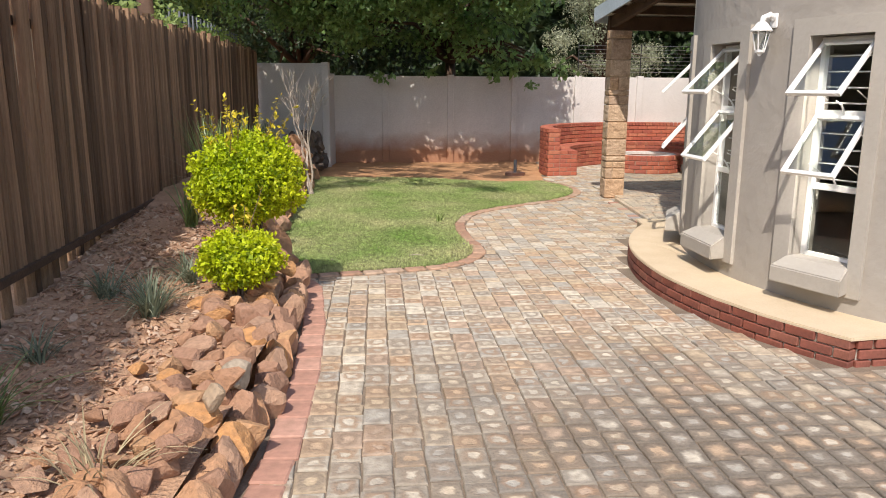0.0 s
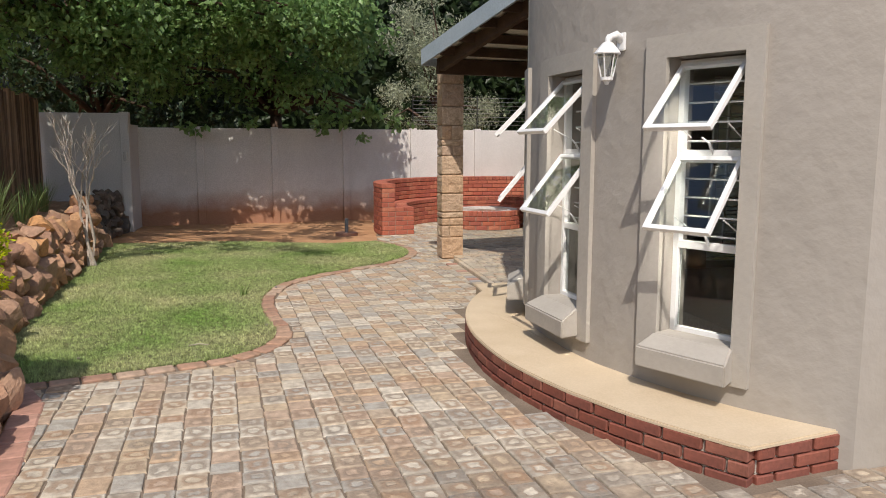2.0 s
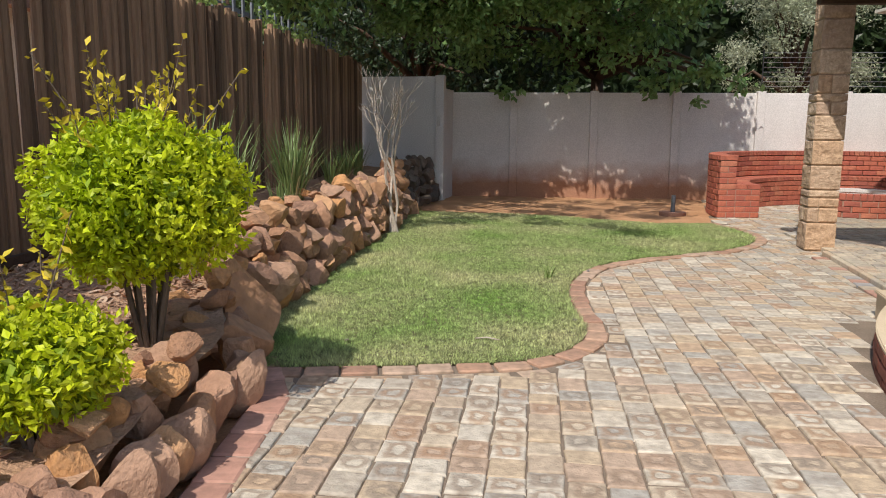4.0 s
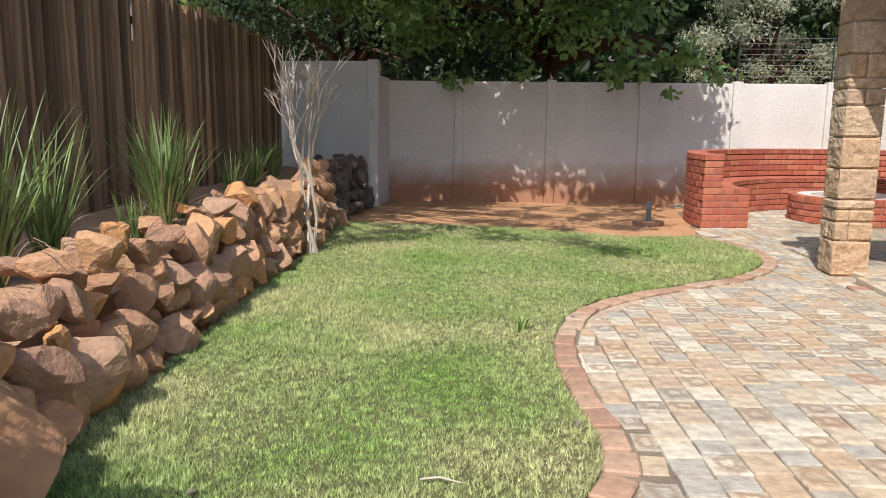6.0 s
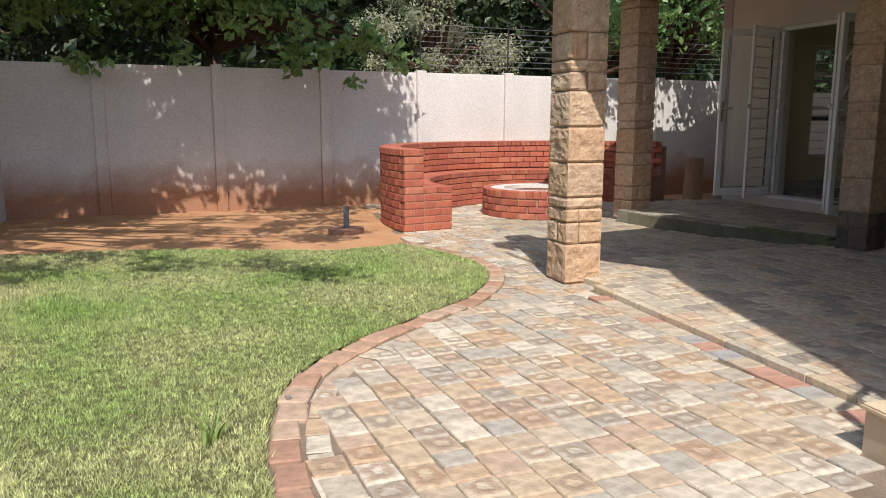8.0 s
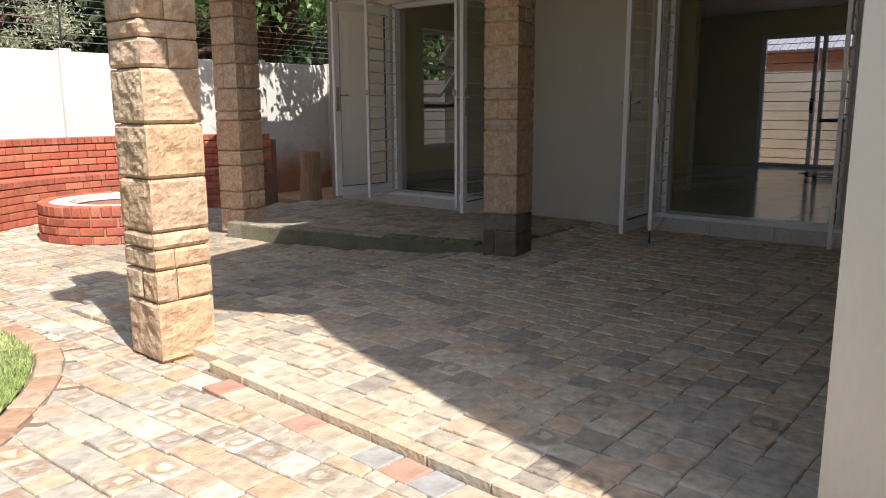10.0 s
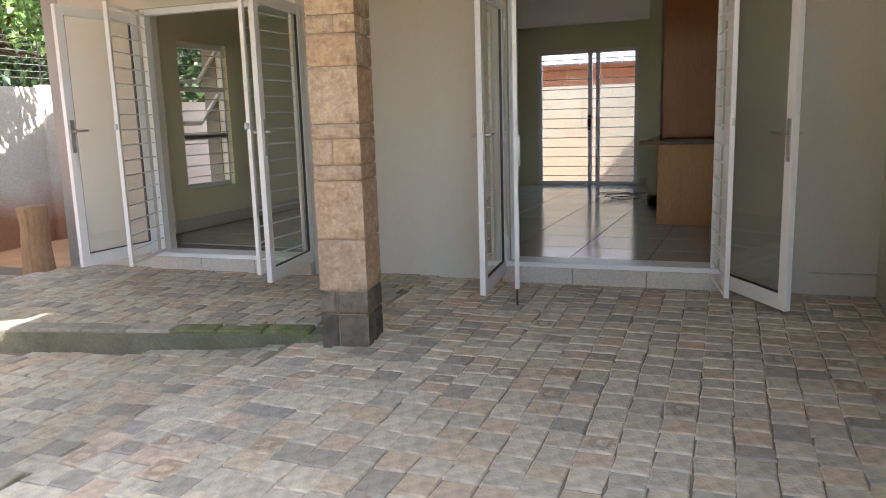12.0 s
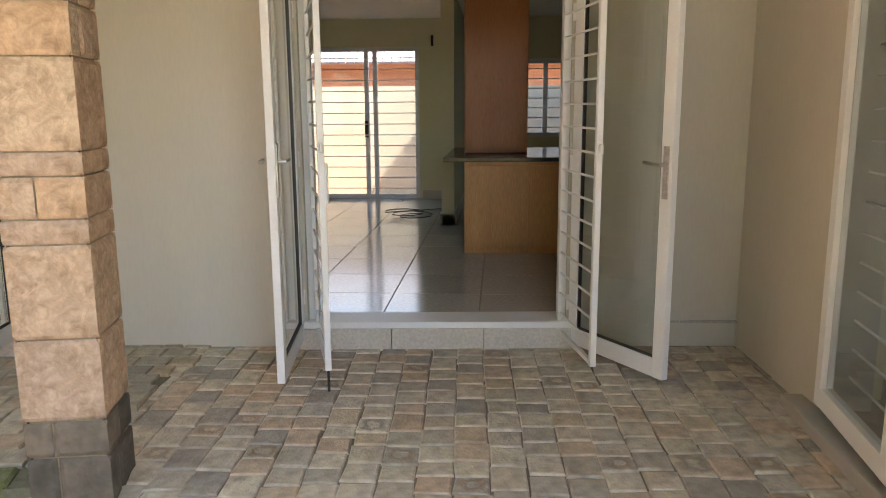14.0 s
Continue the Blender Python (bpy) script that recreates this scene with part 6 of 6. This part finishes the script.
def add_uv(me, uvs):
    u = me.uv_layers.new(name="face")
    flat = np.array([uvs[l.vertex_index] for l in me.loops], dtype=np.float32).ravel()
    u.data.foreach_set("uv", flat)


def paver_mesh(r, w, material):
    V, F = paver_shape(r, w)
    me = mesh_of("paver", V, F, material)
    add_uv(me, [(v[0] / w + 0.5, v[1] / w + 0.5) for v in V])
    return me


W, PITCH, GRID = 0.1435, 0.15, 5.0
r = random.Random(12)
shapes = [paver_mesh(r, W, M["paver"]) for _ in range(10)]
kerb_keep = [(x, y) for x, y, h in polyline(LAWN_EDGE, 0.08)]
PAVED = [(-0.70, -3.5), (9, -3.5), (9, 5.45), (3.3, 5.45), (2.7, 5.3), (1.88, 7.5), (2.2, 9.6), (2.95, 9.9), (STEP_X, 9.95), (STEP_X, 12.75), (STEP_X + 0.2, 13.4), (7.3, 13.4), (6.9, 18.7), (2.35, 18.7), (2.1, 15.2)] + LAWN_EDGE[::-1] + [(-1.0, 7.3), (-0.9, 6.5), (-0.72, 5.2), (-0.66, 4.2)]
PATIO = [(STEP_X, 9.75), (7.6, 9.75), (7.55, 12.74), (7.4, 13.4), (STEP_X + 0.2, 13.4), (STEP_X, 12.75)]
near, rest, pat = [], [], []
ca, sa = math.cos(radians(GRID)), math.sin(radians(GRID))
for i in range(-30, 60):
    v = 2.3 + r.uniform(0, 0.2)
    while v < 19.3:
        ln = r.choice((0.115, 0.13, 0.145, 0.145, 0.16, 0.185))
        u, w = i * PITCH + r.uniform(-0.002, 0.002), v + ln / 2
        v += ln + 0.0075
        x, y = 0.9 + u * ca - w * sa, w * ca + u * sa
        tilt = (r.uniform(-0.6, 0.6), r.uniform(-0.6, 0.6), GRID + r.uniform(-1.0, 1.0))
        z = r.uniform(-0.003, 0.003)
        if inside(x, y, PATIO) and not inside(x, y, PL):
            continue
        elif inside(x, y, PL):
            z += PLAT
            if (x - 4.98) * 2.6 + (y - 15.75) * 0.72 < 0.15 * 2.70:
                continue
        elif inside(x, y, PAVED):
            if y < 16 and min((x - a) ** 2 + (y - b) ** 2 for a, b in kerb_keep) < 0.20 ** 2:
                continue
            if math.hypot(x - BOW[0], y - BOW[1]) < 3.66 and 5.30 + 0.17 * (x - 2.7) < y < 10:
                continue
            if x > 2.33 and 9.1 < y < 9.79:
                continue
            if math.hypot(x - FC[0], y - FC[1]) < FR - 0.05 or (x > STEP_X - 0.158 and 9.95 < y < 12.3):
                continue
            if y > 12.75 and x > STEP_X and y < 14.3:
                z += patio_z(x, y)
        else:
            continue
        m = pose(x, y, z, *tilt) @ Matrix.Diagonal((1, ln / W, 1, 1))
        (near if 0.6 < x < 2.7 and 9.0 < y < 11.6 else rest).append(m)
# the patio: courses run towards the house
for i in range(-6, 34):
    v = 0.0
    while v < 4.9:
        ln = r.choice((0.115, 0.13, 0.145, 0.145, 0.16, 0.185)) if v else r.uniform(0.07, 0.185)
        u, w = i * PITCH + r.uniform(-0.002, 0.002), v + ln / 2
        v += ln + 0.005
        x, y = STEP_X + 0.02 + w, 9.55 + u + w * 0.043
        if x - ln / 2 > STEP_X and inside(x, y, PATIO):
            pat.append(pose(x, y, patio_z(x, y) + r.uniform(-0.002, 0.002), r.uniform(-0.3, 0.3), r.uniform(-0.3, 0.3), 2.5 + r.uniform(-1.0, 1.0)) @ Matrix.Diagonal((ln / W, 1.025, 1, 1)))
# cut pieces that follow the kerb
for x, y, h in polyline(LAWN_EDGE, 0.19):
    nx, ny = math.sin(radians(h)), -math.cos(radians(h))
    if inside(x + nx * 0.23, y + ny * 0.23, PAVED):
        rest.append(pose(x + nx * 0.20, y + ny * 0.20, -0.007, 0, 0, h) @ Matrix.Diagonal((1.2, 0.72, 1, 1)))
near.sort(key=lambda m: (round(m.translation.x, 1), m.translation.y))
rest = near[295:] + rest
for m in near[:295]:
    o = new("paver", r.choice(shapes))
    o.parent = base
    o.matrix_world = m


def field(places, material, parent, label):
    """Pavers too many to pick apart, joined."""
    V, F, U = [], [], []
    for m in places:
        v, f = paver_shape(r, W)
        k = len(V)
        mm, vv = np.array(m), np.array(v)
        V.extend((vv @ mm[:3, :3].T + mm[:3, 3]).tolist())
        F.extend([tuple(q + k for q in t) for t in f])
        U.extend([(a / W + 0.5, b / W + 0.5) for a, b, _ in v])
    me = mesh_of("paver_field", V, F, material)
    add_uv(me, U)
    o = new("paver_field", me)
    o.parent = parent
    return tagged(o, label, kind="stuff")


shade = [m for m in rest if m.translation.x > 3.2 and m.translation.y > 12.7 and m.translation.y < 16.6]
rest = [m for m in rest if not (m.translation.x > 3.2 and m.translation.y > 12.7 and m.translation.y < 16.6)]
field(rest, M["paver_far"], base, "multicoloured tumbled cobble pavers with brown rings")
pat.sort(key=lambda m: (m.translation - Vector((4.6, 11.5, 0))).length)
patio_shapes = [paver_mesh(r, W, M["patio_stone"]) for _ in range(8)]
for m in pat[:280]:
    o = new("paver", r.choice(patio_shapes))
    o.parent = patio
    o.matrix_world = m
field(pat[280:], M["patio_paver"], patio, "dusty beige-grey cobble pavers in shade")
# the patio tones scaled down: shade round the platform put into the colour
M["shaded_paver"] = paver_material("shaded_paver_joined", True, [(c[0] * 0.76, c[1] * 0.77, c[2] * 0.75) for c in PATIO_TONES], 0.6, 0.95)
field(shade, M["shaded_paver"], patio, "cobble pavers round the platform, toned down for shade")

# row of red and blue-grey pavers before the patio step
M["accent"] = palette("red_and_slate_paver", [(0.46, 0.25, 0.185), (0.36, 0.355, 0.35), (0.52, 0.45, 0.35), (0.47, 0.39, 0.29), (0.48, 0.28, 0.21), (0.37, 0.36, 0.34)], 0.85, dirt=(0.16, 0.12, 0.09), stain=0.45, fine=30, bump=0.5)
row = thing("accent_row", "row of red and slate-grey pavers before the patio step", "paving", kind="structure")
lay(row, "paver", paver_mesh(r, W, M["accent"]), M["accent"], [pose(STEP_X - 0.118 + 0.0 * k, 9.98 + 0.15 * k, 0.008 + r.uniform(-0.001, 0.001), 0, 0, r.uniform(-1, 1)) for k in range(16)])

# step edge of the patio and the platform: flat edging stones
es = thing("patio_edge", "low stone edging along the patio step", "kerb", kind="structure")
eb = unit_mesh("stone", (0.298, 0.06, 0.11), 0.006, M["patio_stone"])
lay(es, "stone", eb, M["patio_stone"], [pose(STEP_X - 0.012, 9.95 + 0.3 * k, patio_z(STEP_X, 10) - 0.112, 0, 0, 90 + rnd.uniform(-1, 1)) for k in range(9)])
M["edge_stone"] = palette("mossy_edge_stone", [(0.30, 0.27, 0.22), (0.25, 0.225, 0.18), (0.34, 0.30, 0.24), (0.23, 0.215, 0.17)], 0.9, dirt=(0.13, 0.13, 0.09), stain=0.6, fine=30, bump=0.6)
ps = thing("platform_edge", "mossy stone edging of the raised platform", "kerb", kind="structure")
pb = unit_mesh("stone", (0.30, 0.16, 0.165), 0.008, M["edge_stone"])
edge = [pose(x + 0.077, y + 0.02, PLAT - 0.163, 0, 0, h) for x, y, h in polyline([PL[0], PL[4]], 0.305)]
lay(ps, "stone", pb, M["edge_stone"], edge[:-3])
M["moss"] = mat("green_moss", (0.12, 0.135, 0.045), (0.24, 0.215, 0.15), 0.95, 9, 90, 0.8, mix=0.3)
lay(ps, "mossy_stone", unit_mesh("mossy_stone", (0.30, 0.16, 0.165), 0.012, M["moss"]), M["moss"], edge[-3:])

# floor tiles inside
M["tile"] = mat("polished_tile", (0.40, 0.38, 0.34), (0.47, 0.445, 0.40), 0.14, 1.6, 40, 0.015, vary=0.05, spec=0.5)
tl = boxed(-0.297, -0.297, -0.012, 0.297, 0.297, 0)
bmesh.ops.bevel(tl, geom=tl.edges[:], offset=0.0015, segments=1, affect="EDGES")
tme = bpy.data.meshes.new("tile")
tl.to_mesh(tme)
tl.free()
tme.materials.append(M["tile"])
for i in range(12):
    for j in range(12):
        x, y = 7.28 + 0.6 * i, 10.0 + 0.6 * j
        if x - 0.3 < wall_x(y) - 0.1 or y > 16.4:
            continue
        o = new("tile", tme)
        o.parent = fl
        o.matrix_world = pose(x, y, FLOOR)

# ---- grass ----
def lawn_material():
    m = leafy("lawn_blades", (0.27, 0.43, 0.105), (0.68, 0.63, 0.37), 0.6, 0.4, 0.6)
    n = m.node_tree.nodes
    big, small = sorted((x for x in n if x.bl_idname == "ShaderNodeTexNoise"), key=lambda x: x.inputs["Scale"].default_value)
    big.inputs["Scale"].default_value, small.inputs["Scale"].default_value = 0.9, 17.0
    for x in n:
        if x.bl_idname == "ShaderNodeValToRGB":
            x.color_ramp.elements[0].position, x.color_ramp.elements[1].position = 0.28, 0.80
        if x.bl_idname == "ShaderNodeMapRange" and x.inputs["From Max"].default_value < 0.9:
            x.inputs["To Min"].default_value, x.inputs["To Max"].default_value = 0.62, 1.38
    return m
M["blade"] = lawn_material()
gg = np.random.default_rng(8)
TUFTS, EACH = 170000, 8
tx, ty = gg.uniform(-2.7, 2.4, TUFTS), gg.uniform(7.4, 15.6, TUFTS)
xs = (tx[:, None] + gg.normal(0, 0.006, (TUFTS, EACH))).ravel()
ys = (ty[:, None] + gg.normal(0, 0.006, (TUFTS, EACH))).ravel()
lift = np.repeat(gg.uniform(0.55, 1.35, TUFTS), EACH)
lx, ly = np.array([p[0] for p in LAWN]), np.array([p[1] for p in LAWN])
hit = np.zeros(len(xs), bool)
for a in range(len(LAWN)):
    x0, y0, x1, y1 = lx[a - 1], ly[a - 1], lx[a], ly[a]
    if y0 != y1:
        c = ((y0 > ys) != (y1 > ys)) & (xs < (x1 - x0) * (ys - y0) / (y1 - y0) + x0)
        hit ^= c
xs, ys, lift = xs[hit], ys[hit], lift[hit]
n = len(xs)
ang, lean = gg.uniform(0, 6.283, n), gg.uniform(0.3, 1.5, n)
hgt = lift * gg.uniform(0.010, 0.028, n) * (0.8 + 0.5 * (np.sin(xs * 2.1 + ys) * np.sin(ys * 1.3) > 0.2))
wd = gg.uniform(0.0014, 0.0028, n)
bx, by = np.cos(ang) * lean * hgt, np.sin(ang) * lean * hgt
A = np.stack([xs - np.sin(ang) * wd, ys + np.cos(ang) * wd, np.full(n, -0.003)], 1)
B = np.stack([xs + np.sin(ang) * wd, ys - np.cos(ang) * wd, np.full(n, -0.003)], 1)
T = np.stack([xs + bx, ys + by, hgt], 1)
V = np.stack([A, B, T], 1).reshape(-1, 3)
me = bpy.data.meshes.new("grass")
me.vertices.add(3 * n)
me.vertices.foreach_set("co", V.ravel())
me.loops.add(3 * n)
me.loops.foreach_set("vertex_index", np.arange(3 * n))
me.polygons.add(n)
me.polygons.foreach_set("loop_start", np.arange(n) * 3)
me.update(calc_edges=True)
me.materials.append(M["blade"])
gr = new("grass", me)
tagged(gr, "short green grass blades with dry straw patches", "grass", kind="stuff")
# longer fringe where the lawn meets the kerb
gq = random.Random(17)
V, F = [], []
for x, y, h in polyline(LAWN_EDGE, 0.006):
    nx, ny = math.sin(radians(h)), -math.cos(radians(h))
    d = gq.uniform(-0.06, 0.012)
    a, ln, le = gq.uniform(0, 6.283), gq.uniform(0.02, 0.05), gq.uniform(0.3, 1.2)
    px, py = x + nx * d, y + ny * d
    k = len(V)
    V += [(px - math.sin(a) * 0.0028, py + math.cos(a) * 0.0028, -0.004), (px + math.sin(a) * 0.0028, py - math.cos(a) * 0.0028, -0.004), (px + math.cos(a) * ln * le + nx * 0.012, py + math.sin(a) * ln * le + ny * 0.012, ln)]
    F.append((k, k + 1, k + 2))
fo = new("grass_fringe", mesh_of("grass_fringe", V, F, M["blade"]))
tagged(fo, "ragged grass fringe leaning over the brick kerb", "grass", kind="stuff")
weed = thing("lawn_weed", "pale green broad-bladed grass weed standing in the lawn", "weed", (0.03, 10.52, 0.0))
blades("leaf_rosette", 14, 0.15, 0.8, 0.011, M["vine"], weed, 91, 0.7)
tw = part("fallen_twig", tube(bmesh.new(), [(-0.25, 8.42, 0.02), (-0.18, 8.43, 0.028), (-0.10, 8.41, 0.022)], [0.004, 0.005, 0.003], 6), M["twig"])
tagged(tw, "small dry twig lying on the lawn", "twig")
for x, y in ((-1.02, 8.22), (0.38, 10.9), (0.33, 9.05)):
    pb2 = new("pebble", pale[0])
    pb2.matrix_world = pose(x, y, 0.012) @ Matrix.Diagonal((0.045, 0.04, 0.03, 1))
    tagged(pb2, "small pale pebble at the edge of the lawn", "pebble", "pebbles")
